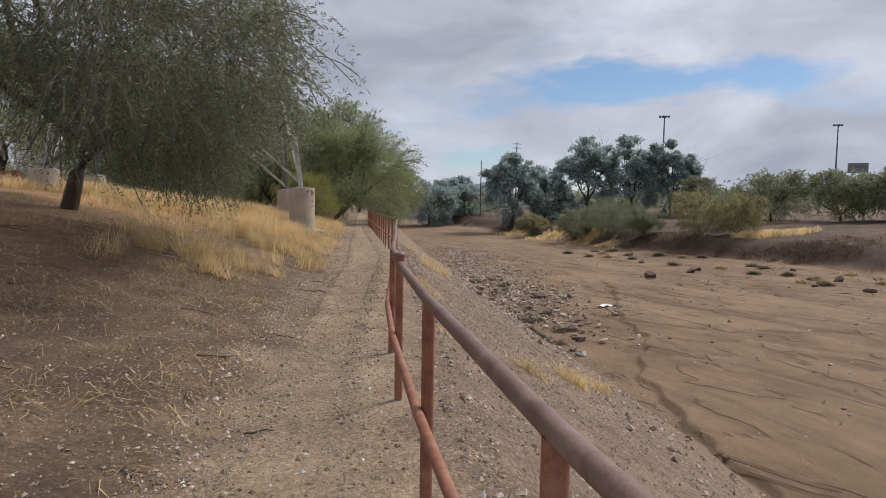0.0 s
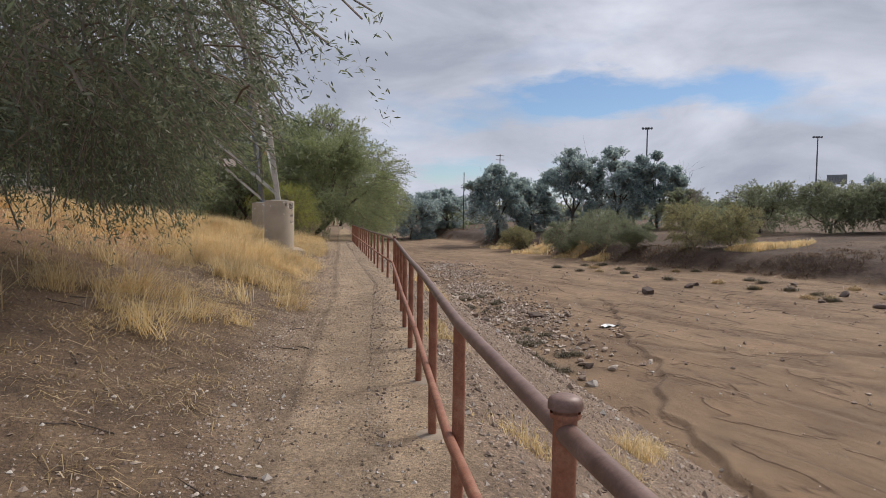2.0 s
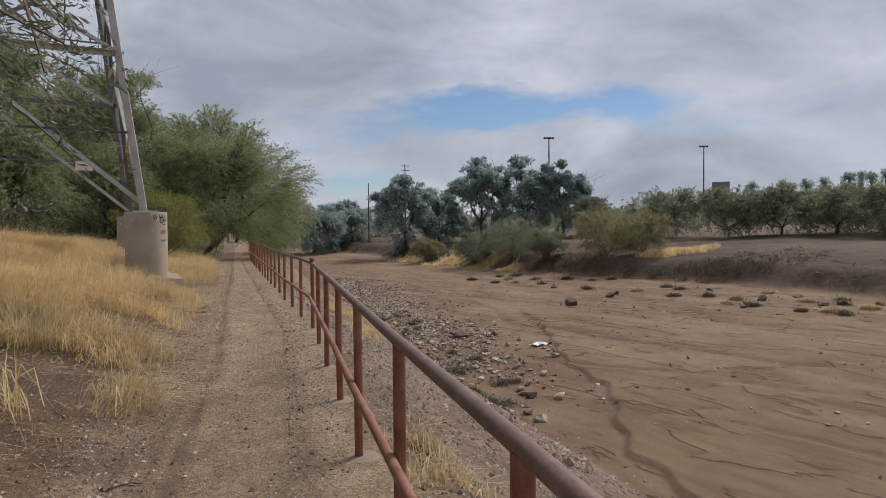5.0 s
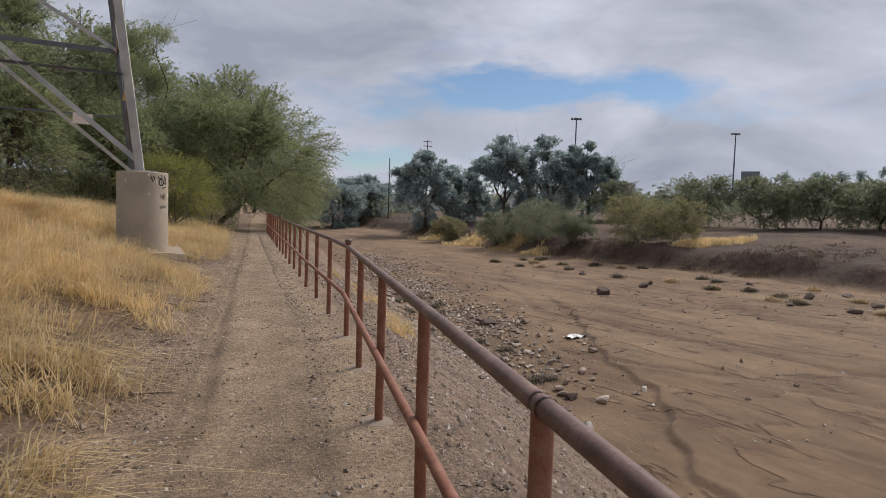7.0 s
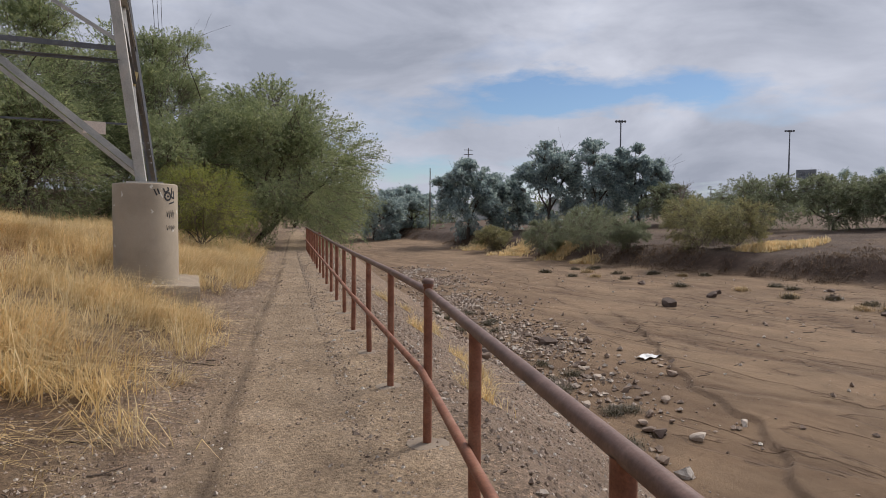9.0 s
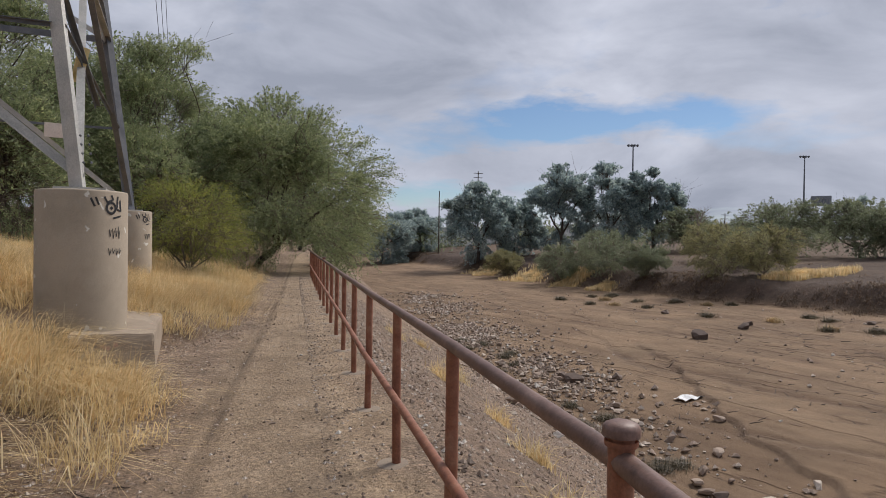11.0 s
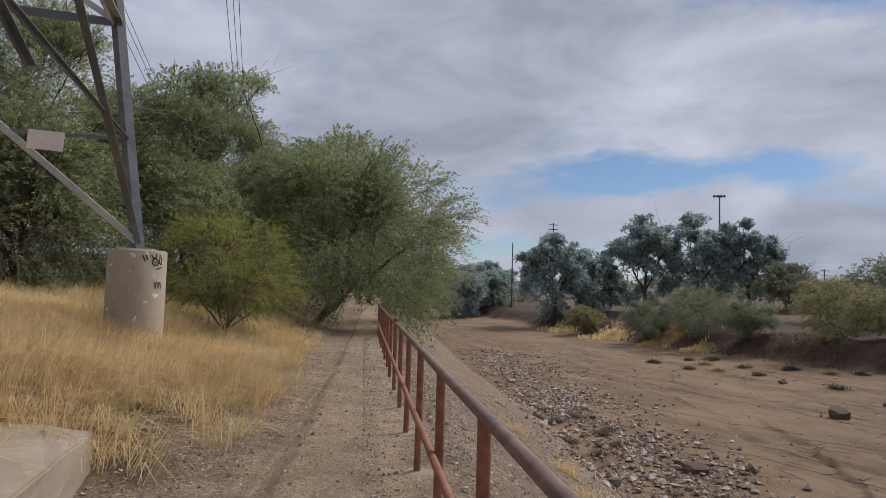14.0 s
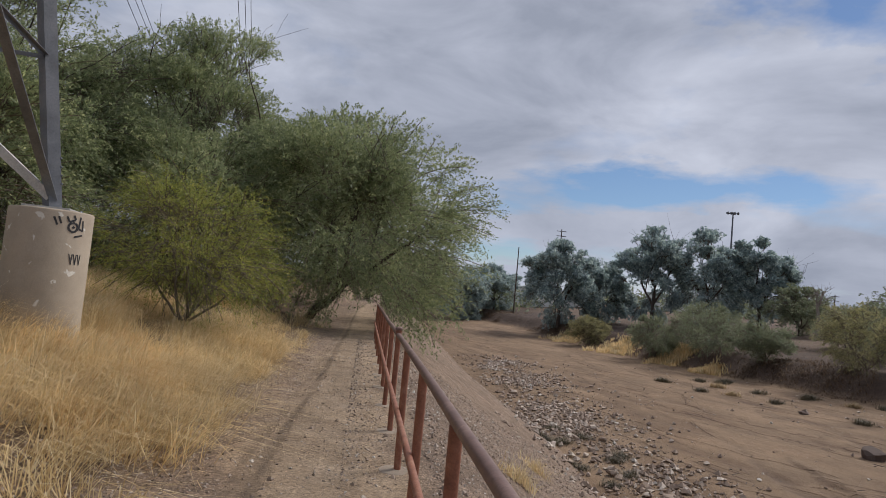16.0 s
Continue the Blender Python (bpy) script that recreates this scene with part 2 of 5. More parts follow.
def ground_material():
    m, nt, n, l, b = mat("desert_ground")

    def attr(name):
        a = n.new("ShaderNodeAttribute")
        a.attribute_name = name
        return a.outputs["Fac"]

    big = noise_tex(nt, 0.35, 5, 0.6)
    medium = noise_tex(nt, 2.2, 6, 0.65)
    fine = noise_tex(nt, 34, 5, 0.75)
    grit = n.new("ShaderNodeTexVoronoi")
    grit.inputs["Scale"].default_value = 38
    l.new(n.new("ShaderNodeNewGeometry").outputs["Position"], grit.inputs["Vector"])
    dirt = ramp(nt, medium, [(0.3, (0.095, 0.063, 0.04)), (0.5, (0.15, 0.101, 0.064)), (0.7, (0.225, 0.158, 0.1))])
    orange = ramp(nt, medium, [(0.3, (0.3, 0.16, 0.07)), (0.7, (0.46, 0.27, 0.12))])
    path = ramp(nt, medium, [(0.3, (0.27, 0.2, 0.135)), (0.5, (0.38, 0.29, 0.2)), (0.7, (0.46, 0.36, 0.262))])
    gravel = ramp(nt, medium, [(0.3, (0.17, 0.12, 0.088)), (0.5, (0.25, 0.185, 0.137)), (0.7, (0.33, 0.255, 0.195))])
    chips = ramp(nt, grit.outputs["Color"], [(0.0, (0.55, 0.52, 0.5)), (0.5, (0.95, 0.95, 0.95)), (1.0, (1.5, 1.45, 1.4))])
    gravel = mix(nt, 0.75, gravel, chips, "MULTIPLY")
    specks = n.new("ShaderNodeTexVoronoi")
    specks.inputs["Scale"].default_value = 62
    l.new(n.new("ShaderNodeNewGeometry").outputs["Position"], specks.inputs["Vector"])
    flint = ramp(nt, specks.outputs["Color"], [(0.12, (0.5, 0.48, 0.47)), (0.3, (0.92, 0.92, 0.92)), (0.72, (1.0, 1.0, 1.0)), (0.9, (1.75, 1.72, 1.68))])
    gravel = mix(nt, 0.9, gravel, flint, "MULTIPLY")
    path = mix(nt, 0.35, mix(nt, 0.5, path, chips, "MULTIPLY"), flint, "MULTIPLY")
    dirt = mix(nt, 0.6, mix(nt, 0.5, dirt, chips, "MULTIPLY"), flint, "MULTIPLY")
    rut_map = n.new("ShaderNodeMapping")
    rut_map.inputs["Scale"].default_value = (2.6, 0.14, 1.0)
    l.new(n.new("ShaderNodeNewGeometry").outputs["Position"], rut_map.inputs[0])
    path = mix(nt, 1.0, path, ramp(nt, noise_tex(nt, 1.0, 4, 0.6, rut_map.outputs[0], 0.3), [(0.34, (0.9, 0.9, 0.89)), (0.48, (1.0, 1.0, 1.0)), (0.7, (1.06, 1.06, 1.05))]), "MULTIPLY")
    streak_map = n.new("ShaderNodeMapping")
    streak_map.vector_type = "TEXTURE"
    streak_map.inputs["Rotation"].default_value = (0, 0, radians(107))
    streak_map.inputs["Scale"].default_value = (4.5, 1.3, 3.3)
    l.new(n.new("ShaderNodeNewGeometry").outputs["Position"], streak_map.inputs[0])
    streak = noise_tex(nt, 0.5, 6, 0.6, streak_map.outputs[0], 0.5)
    sand = ramp(nt, streak, [(0.28, (0.145, 0.09, 0.053)), (0.42, (0.192, 0.127, 0.076)), (0.55, (0.242, 0.166, 0.103)), (0.75, (0.3, 0.214, 0.136))])
    fine_map = n.new("ShaderNodeMapping")
    fine_map.vector_type = "TEXTURE"
    fine_map.inputs["Rotation"].default_value = (0, 0, radians(107))
    fine_map.inputs["Scale"].default_value = (2.4, 0.5, 1.0)
    l.new(n.new("ShaderNodeNewGeometry").outputs["Position"], fine_map.inputs[0])
    ripple = noise_tex(nt, 1.0, 8, 0.72, fine_map.outputs[0], 1.2)
    sand = mix(nt, 1.0, sand, ramp(nt, ripple, [(0.28, (0.74, 0.71, 0.68)), (0.42, (0.95, 0.94, 0.93)), (0.6, (1.03, 1.03, 1.03)), (0.8, (1.1, 1.1, 1.1))]), "MULTIPLY")
    ledge_map = n.new("ShaderNodeMapping")
    ledge_map.vector_type = "TEXTURE"
    ledge_map.inputs["Rotation"].default_value = (0, 0, radians(112))
    ledge_map.inputs["Scale"].default_value = (11.0, 3.6, 5.0)
    l.new(n.new("ShaderNodeNewGeometry").outputs["Position"], ledge_map.inputs[0])
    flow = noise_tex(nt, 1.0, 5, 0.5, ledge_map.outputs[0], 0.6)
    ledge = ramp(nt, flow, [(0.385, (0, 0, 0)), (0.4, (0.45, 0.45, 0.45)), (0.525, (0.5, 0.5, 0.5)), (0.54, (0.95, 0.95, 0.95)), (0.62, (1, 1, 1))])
    # dark line with soft one-sided shadow at each ledge, painted into the sand
    lip_shade = ramp(nt, flow, [(0.34, (1, 1, 1)), (0.384, (0.86, 0.84, 0.82)), (0.393, (0.52, 0.48, 0.45)), (0.402, (1.04, 1.04, 1.04)), (0.48, (1, 1, 1)), (0.524, (0.87, 0.85, 0.83)), (0.533, (0.55, 0.51, 0.48)), (0.542, (1.04, 1.04, 1.04))])
    sand = mix(nt, 1.0, sand, lip_shade, "MULTIPLY")
    rut = ramp(nt, medium, [(0.3, (0.1, 0.07, 0.047)), (0.7, (0.185, 0.133, 0.09))])
    # darker sand for grooves and for the painted shade of the erosion step
    groove_tone_edge_shade = ramp(nt, medium, [(0.3, (0.115, 0.075, 0.05)), (0.7, (0.19, 0.132, 0.09))])
    # darker red-brown of the far bank and patches behind it
    far_bank_dark = ramp(nt, medium, [(0.3, (0.045, 0.028, 0.02)), (0.7, (0.095, 0.06, 0.042))])
    plain = ramp(nt, medium, [(0.3, (0.085, 0.056, 0.037)), (0.7, (0.165, 0.112, 0.074))])
    c = mix(nt, attr("orange"), dirt, orange)
    for key, colour in (("path", path), ("gravel", gravel), ("rut", rut), ("sand", sand), ("groove_tone_edge_shade", groove_tone_edge_shade), ("plain", plain), ("far_bank_dark", far_bank_dark)):
        c = mix(nt, attr(key), c, colour)
    c = mix(nt, 1.0, c, ramp(nt, fine, [(0.3, (0.62, 0.62, 0.62)), (0.7, (1.28, 1.28, 1.28))]), "MULTIPLY")
    c = mix(nt, 1.0, c, ramp(nt, big, [(0.35, (0.86, 0.86, 0.86)), (0.65, (1.1, 1.1, 1.1))]), "MULTIPLY")
    c = mix(nt, 1.0, c, (0.96, 0.925, 0.875), "MULTIPLY")
    l.new(c, b.inputs["Base Color"])
    b.inputs["Roughness"].default_value = 0.95
    bump(nt, b, fine, 0.8, 0.04)
    coarse = n.new("ShaderNodeBump")
    coarse.inputs["Strength"].default_value, coarse.inputs["Distance"].default_value = 0.32, 0.3
    l.new(ripple, coarse.inputs["Height"])
    scarp = n.new("ShaderNodeBump")
    scarp.inputs["Distance"].default_value = 0.16
    l.new(attr("sand"), scarp.inputs["Strength"])
    l.new(ledge, scarp.inputs["Height"])
    l.new(scarp.outputs[0], coarse.inputs["Normal"])
    l.new(coarse.outputs[0], b.inputs["Normal"].links[0].from_node.inputs["Normal"])
    return m


M_GROUND = ground_material()


# ---- mesh helpers ----
def np_mesh(name, verts, faces, k, material, smooth=False):
    """A mesh from arrays of vertices and of faces with k corners each."""
    me = bpy.data.meshes.new(name)
    verts, faces = np.asarray(verts, np.float32), np.asarray(faces, np.int32)
    me.vertices.add(len(verts))
    me.vertices.foreach_set("co", verts.ravel())
    me.loops.add(faces.size)
    me.loops.foreach_set("vertex_index", faces.ravel())
    me.polygons.add(len(faces))
    me.polygons.foreach_set("loop_start", np.arange(0, faces.size, k, dtype=np.int32))
    me.polygons.foreach_set("use_smooth", np.full(len(faces), smooth))
    me.update(calc_edges=True)
    me.validate()
    me.materials.append(material)
    return me


def np_part(name, verts, faces, k, material, parent=None, label="", smooth=False):
    ob = new(name, np_mesh(name, verts, faces, k, material, smooth))
    ob.parent = parent
    return tagged(ob, label)


def part(name, bm, material, parent=None, label="", smooth=False):
    me = bpy.data.meshes.new(name)
    bmesh.ops.recalc_face_normals(bm, faces=bm.faces)
    bm.to_mesh(me)
    bm.free()
    me.materials.append(material)
    if smooth:
        me.polygons.foreach_set("use_smooth", np.ones(len(me.polygons), bool))
    ob = new(name, me)
    ob.parent = parent
    return tagged(ob, label)


def empty(name, at, label, category, group="", kind=""):
    e = new(name)
    e.matrix_world = Matrix.Translation(at)
    return tagged(e, label, category, group, kind)


def tubes(paths, sides=6):
    """Vertices and quads of tubes along paths: each a list of (point, radius)."""
    vs, fs, base = [], [], 0
    ring = np.linspace(0, 2 * np.pi, sides, endpoint=False)
    for pts, radii in paths:
        pts, radii = np.asarray(pts, float), np.asarray(radii, float)
        d = np.gradient(pts, axis=0)
        d /= np.linalg.norm(d, axis=1, keepdims=True) + 1e-9
        ref = np.where(np.abs(d[:, 2:3]) > 0.9, [[1.0, 0, 0]], [[0, 0, 1.0]])
        u = np.cross(d, ref)
        u /= np.linalg.norm(u, axis=1, keepdims=True) + 1e-9
        w = np.cross(d, u)
        v = pts[:, None] + radii[:, None, None] * (np.cos(ring)[None, :, None] * u[:, None] + np.sin(ring)[None, :, None] * w[:, None])
        vs.append(v.reshape(-1, 3))
        i = np.arange(len(pts) - 1)[:, None] * sides
        j = np.arange(sides)[None]
        k = (j + 1) % sides
        fs.append(np.stack([i + j, i + k, i + sides + k, i + sides + j], -1).reshape(-1, 4) + base)
        base += len(pts) * sides
    return np.concatenate(vs), np.concatenate(fs)


def value_noise(x, y, scale, seed, octaves=4):
    out_, amp, tot = 0.0, 1.0, 0.0
    for o in range(octaves):
        g = np.random.default_rng(seed + o).random((256, 256))
        u, v = x / scale, y / scale
        i, j = np.floor(u).astype(int), np.floor(v).astype(int)
        a, b = u - i, v - j
        a, b = a * a * (3 - 2 * a), b * b * (3 - 2 * b)
        q = lambda m, n: g[m % 256, n % 256]
        out_ = out_ + amp * (q(i, j) * (1 - a) * (1 - b) + q(i + 1, j) * a * (1 - b) + q(i, j + 1) * (1 - a) * b + q(i + 1, j + 1) * a * b)
        tot += amp
        amp, scale = amp * 0.5, scale * 0.5
    return out_ / tot - 0.5


def step(a, b, x):
    t = np.clip((x - a) / (b - a), 0, 1)
    return t * t * (3 - 2 * t)


# ---- the lie of the land ----
RAIL_Y = (-40, -18.5, -16.4, -14.9, -12.8, -11.3, -8.5, -5.7, -4.2, 0, 4.2, 7.2, 10, 15, 26, 60)
RAIL_X = (1.2, 0.02, -0.19, -0.3, -0.38, -0.39, -0.275, -0.19, -0.13, 0.02, -0.19, -0.31, -0.42, -0.63, -1.05, -2.6)


def rail_x(y):
    return np.interp(y, RAIL_Y, RAIL_X)


def path_left(y):
    return np.interp(y, (-30, -12, 0, 4.5, 5.5, 7.3, 8.5, 12, 17, 30), (-1.1, -1.5, -1.9, -2.0, -2.5, -2.6, -2.1, -2.3, -2.5, -3.2))


def far_toe(y):
    return np.interp(y, (-200, -20, 25, 33, 41, 48, 55, 68, 87, 113, 160, 260, 500), (90, 58, 43.5, 42, 40, 37.5, 34, 30.5, 26, 23.8, 14, -14, -120))


def bed(x, y):
    return -5.35 + 0.04 * (np.minimum(x, 60) - 11) + 0.012 * (np.clip(y, -60, 190) - 10)


def land(x, y):
    """The height of the ground, and the weights of its surfaces."""
    x, y = np.asarray(x, float), np.asarray(y, float)
    rx, pl, ft = rail_x(y), path_left(y), far_toe(y)
    n1, n2, n3 = value_noise(x, y, 3.0, 5), value_noise(x, y, 0.6, 11, 3), value_noise(x, y, 14.0, 23)
    # the bank beside the path
    rut_x = np.interp(y, (-20, -5, -2, 1.5, 5, 10, 16, 30), (-1.45, -1.33, -1.24, -1.34, -1.44, -1.5, -1.62, -2.0)) + 0.05 * n1
    rut = (np.exp(-((x - rut_x) / 0.055) ** 2) + 0.6 * np.exp(-((x - rut_x + 0.15) / 0.05) ** 2)) * (0.85 + 1.1 * n2)
    rise = 0.33 - 0.1 * step(8, 13, y)
    off = np.maximum(pl - x, 0)
    left = 2.35 * (1 - np.exp(-off * rise / 2.35)) * (1 - 0.55 * step(-6, -16, y)) + 0.18 * n1 * step(0, 2, off)
    left = left + 0.9 * step(28, 40, y) * step(0, 6, off + 4)
    flat_ = 0.05 + 0.03 * n2 + 0.008 * np.cos((x - pl) * 5.5) * step(pl - 0.2, pl + 0.4, x) - 0.022 * rut
    flat_ = flat_ + 0.45 * step(27, 36, y)
    z = np.where(x < pl, left + flat_, flat_)
    # the embankment
    out_ = x - (rx + 0.55)
    drop = -0.64 * np.maximum(out_, 0) - 0.1 * step(-0.5, 0.3, out_) + 0.16 * n1 * step(0, 1.5, out_) + 0.05 * n2
    b = bed(x, y) + 0.1 * n3 + 0.05 * n1 + 0.02 * n2
    edge = np.interp(y, (-40, -10, -3, 0, 2, 5, 7, 10, 14, 20, 26, 30, 60), (8.6, 9.2, 9.3, 9.1, 9.6, 10.0, 10.1, 11.4, 13.4, 14.3, 16.4, 17.8, 24)) + 0.6 * n1 + 0.15 * np.sin(y * 2.3 + 1)
    cut = (0.14 + 0.5 * np.maximum(n3 + 0.05, 0)) * step(40, 30, y)
    b = b + cut * step(-0.05, 0.08, x - edge) * (1 - step(1, 10, x - edge))
    groove = 0.0
    for k, (sx, sy, ln) in enumerate(((20, 20, 9), (24, 14, 12), (17, 32, 7), (28, 26, 14), (21, 8, 10), (30, 45, 12), (19, 50, 10), (15.5, 17, 6), (26, 36, 9), (33, 18, 12), (16, 5, 8))):
        slant = 0.33 + 0.25 * math.sin(k * 2.1)
        u, w = -(x - sx) * slant + (y - sy) * 0.94, (x - sx) * 0.94 + (y - sy) * slant
        groove = groove + np.exp(-((w + (0.7 + 0.3 * math.sin(k)) * np.sin(u * 0.4 + k) + 1.2 * n1) / 0.3) ** 2) * np.exp(-(u / ln) ** 2)
    groove = np.clip(groove * (0.8 + 1.2 * n2), 0, 1)
    b = b - 0.11 * groove
    z = np.where(out_ > -0.4, np.where(out_ > 0, np.maximum(z + drop, b), z + drop), z)
    on_bed = step(0.4, -0.1, z - b) * (out_ > 2)
    # the far bank
    far = x - ft + 1.5 * n1
    z2 = bed(x, y) + 1.9 * step(0, 4.5, far) + 0.035 * np.clip(far - 4, 0, 90) + 0.35 * n1 * step(0, 4, far) + 0.5 * n3 * step(3, 12, far)
    z = np.where(far > 0, np.maximum(z2, np.where(out_ > 3, b, -99)), z)
    beyond = step(0.2, 2.0, far)
    w = {
        "path": step(pl - 0.5 + 0.9 * n2, pl + 0.4 + 0.9 * n2, x) * (1 - step(-0.5, 0.2, out_)),
        "gravel": np.maximum(step(-0.75, -0.1, out_ + 0.8 * n2) * (1 - on_bed), 0.85 * step(-0.2, 0.15, x - pl + 0.6 * n2) * step(rut_x - 0.05, rut_x - 0.35, x + 0.5 * n2) * step(-10, -3, y)),
        "sand": on_bed * (far < 1.0),
        "orange": step(1.6, 3.6, off) * (0.35 + 0.65 * step(0.1, -0.1, n3)) * step(16, 6, y),
        "rut": np.clip(rut, 0, 1) * step(-14, -8, y),
        # darker grooves, plus the step's shadow edge painted as a narrow band
        "groove_tone_edge_shade": np.clip(0.75 * groove + 0.9 * np.exp(-((x - edge) / 0.14) ** 2) * step(40, 30, y), 0, 1) * on_bed,
        "plain": step(6, 14, far),
        "far_bank_dark": beyond * (1 - step(9, 22, far + 8 * n3)) + 0.85 * step(0.08, 0.16, n3) * step(12, 20, far) * (1 - step(40, 60, far)),
    }
    return z, w


def ground_z(x, y):
    return float(land(np.array([x]), np.array([y]))[0][0])


def ground():
    def grow(start, end, first, factor):
        out_, s = [start], first
        while abs(out_[-1]) < abs(end):
            out_.append(out_[-1] + math.copysign(s, end))
            s *= factor
        return out_[1:]
    xs = np.array(grow(-45, -2600, 3, 1.25)[::-1] + list(np.arange(-45, -14, 0.6)) + list(np.arange(-14, -2.95, 0.13)) + list(np.arange(-2.9, 0.15, 0.06)) + list(np.arange(0.2, 19, 0.13)) + list(np.arange(19, 62, 0.26)) + grow(62, 2600, 1.2, 1.17))
    ys = np.array(grow(-22, -2600, 2, 1.3)[::-1] + list(np.arange(-22, 28, 0.15)) + list(np.arange(28, 75, 0.45)) + list(np.arange(75, 180, 1.4)) + grow(180, 2600, 4, 1.2))
    gx, gy = np.meshgrid(xs, ys)
    z, w = land(gx, gy)
    nx, ny = len(xs), len(ys)
    i = (np.arange(ny - 1)[:, None] * nx + np.arange(nx - 1)[None]).ravel()
    me = np_mesh("ground", np.stack([gx, gy, z], -1).reshape(-1, 3), np.stack([i, i + 1, i + nx + 1, i + nx], -1), 4, M_GROUND, True)
    for key, value in w.items():
        a = me.attributes.new(key, "FLOAT", "POINT")
        a.data.foreach_set("value", np.clip(value, 0, 1).astype(np.float32).ravel())
    tagged(new("ground", me), "dry desert ground with dirt path, gravel bank and sandy wash", "ground", kind="structure")


ground()


# ---- the pipe railing ----
SPAN = 1.42


def dome(bm, at, r, h, sides=14):
    x, y, z = at
    rows = [(r, 0), (r, h * 0.45), (r * 0.9, h * 0.75), (r * 0.6, h * 0.93), (r * 0.2, h)]
    prev = None
    for rr, hh in rows:
        now = [bm.verts.new((x + rr * math.cos(a), y + rr * math.sin(a), z + hh)) for a in np.linspace(0, 2 * math.pi, sides, endpoint=False)]
        if prev:
            for q in range(sides):
                bm.faces.new((prev[q], prev[(q + 1) % sides], now[(q + 1) % sides], now[q]))
        prev = now
    bm.faces.new(prev)


def railing():
    rail = empty("pipe_railing", (0, 0, 0), "rust-red steel pipe railing along the dirt path", "railing")
    rng = random.Random(4)
    first, last = -14, 17
    spots = []
    for k in range(first, last + 1):
        y = k * SPAN if k > -10 else -14.47 + (k + 10) * 1.64
        x = float(rail_x(y))
        g = ground_z(x, y)
        top = 1.035 + 0.008 * rng.uniform(-1, 1) - (0.005 if k > 2 else 0) + (0.35 * float(step(27, 36, y)))
        spots.append((k, x, y, g, top))
    for k, x, y, g, top in spots:
        lean = rng.uniform(-0.012, 0.012)
        capped = k in (-9, 0, 9)
        v, f = tubes([([(x + lean, y, g - 0.25), (x, y, top * 0.5), (x, y, top + (0.06 if capped else -0.01))], (0.0285, 0.0285, 0.0285))], 12)
        np_part("post", v, f, 4, M_RUST, rail, smooth=True)
        bm = bmesh.new()
        dome(bm, (x, y, g - 0.02), 0.13 + 0.03 * rng.random(), 0.026)
        part("footing", bm, M_FOOT, rail, "low round concrete footing")
        if capped:
            bm = bmesh.new()
            dome(bm, (x, y, top + 0.055), 0.041, 0.032)
            part("cap", bm, M_RAIL, rail, "domed post cap", True)
            v, f = tubes([([(x, y, top + 0.034), (x, y, top + 0.046)], (0.036, 0.036))], 12)
            np_part("collar", v, f, 4, M_RUST, rail, smooth=True)
    bends = [s for s in spots if s[0] in (first, -9, -4, 0, 5, 9, 13, last)]
    for a, b in zip(bends, bends[1:]):
        some = [s for s in spots if a[0] <= s[0] <= b[0]]
        v, f = tubes([([(s[1], s[2], s[4]) for s in some], [0.0265] * len(some))], 14)
        np_part("top_rail", v, f, 4, M_RAIL, rail, "thick worn brown top pipe", True)
        v, f = tubes([([(s[1] - 0.045, s[2], 0.5 + s[3] * 0.5) for s in some], [0.024] * len(some))], 12)
        np_part("mid_rail", v, f, 4, M_RUST, rail, smooth=True)
        _, x, y, g, top = b
        d = np.array([rail_x(y + 0.5) - rail_x(y - 0.5), 1.0, 0])
        for off in (-0.02, 0.025) if b[0] not in (-9, 0, 9) else ():
            p = np.array([x, y, top]) + d * off
            v, f = tubes([([p, p + d * 0.014], (0.031, 0.031))], 14)
            np_part("coupling", v, f, 4, M_RAIL, rail, smooth=True)
            p = np.array([x - 0.045, y, 0.5 + g * 0.5]) + d * off
            v, f = tubes([([p, p + d * 0.012], (0.028, 0.028))], 12)
            np_part("coupling", v, f, 4, M_RUST, rail, smooth=True)


railing()

# ---- the pylon ----
P1, P2 = np.array([-3.21, 6.44]), np.array([-4.77, 13.96])
E1 = (P2 - P1) / np.linalg.norm(P2 - P1)
E2 = np.array([-E1[1], E1[0]])
PIERS = [P1, P2, P2 + E2 * 8.2, P1 + E2 * 8.2]
PIER_TOP = (1.99, 2.06, 2.5, 2.4)
PIER_R = (0.455, 0.445, 0.45, 0.45)


def bar(bm, a, b, w, d, face):
    """An L-shaped steel angle from a to b: two flanges of width w and thickness d, the first one's normal near face."""
    a, b, face = Vector(a), Vector(b), Vector(face)
    along = (b - a).normalized()
    u = along.cross(face).normalized()
    v = u.cross(along).normalized()
    profile = [(0, 0), (w, 0), (w, d), (d, d), (d, w), (0, w)]
    ends = [[bm.verts.new(p + u * (x - w * 0.45) + v * (y - w * 0.45)) for x, y in profile] for p in (a, b)]
    for q in range(6):
        bm.faces.new((ends[0][q], ends[0][(q + 1) % 6], ends[1][(q + 1) % 6], ends[1][q]))
    bm.faces.new(ends[0][::-1])
    bm.faces.new(ends[1])


def leg_at(i, z):
    p = PIERS[i]
    inward1 = E1 * (1 if i in (0, 3) else -1)
    inward2 = E2 * (1 if i in (0, 1) else -1)
    s = max(z - 2.0, -1)
    xy = p + inward1 * s * 0.09 + inward2 * s * 0.12
    return (xy[0], xy[1], z)


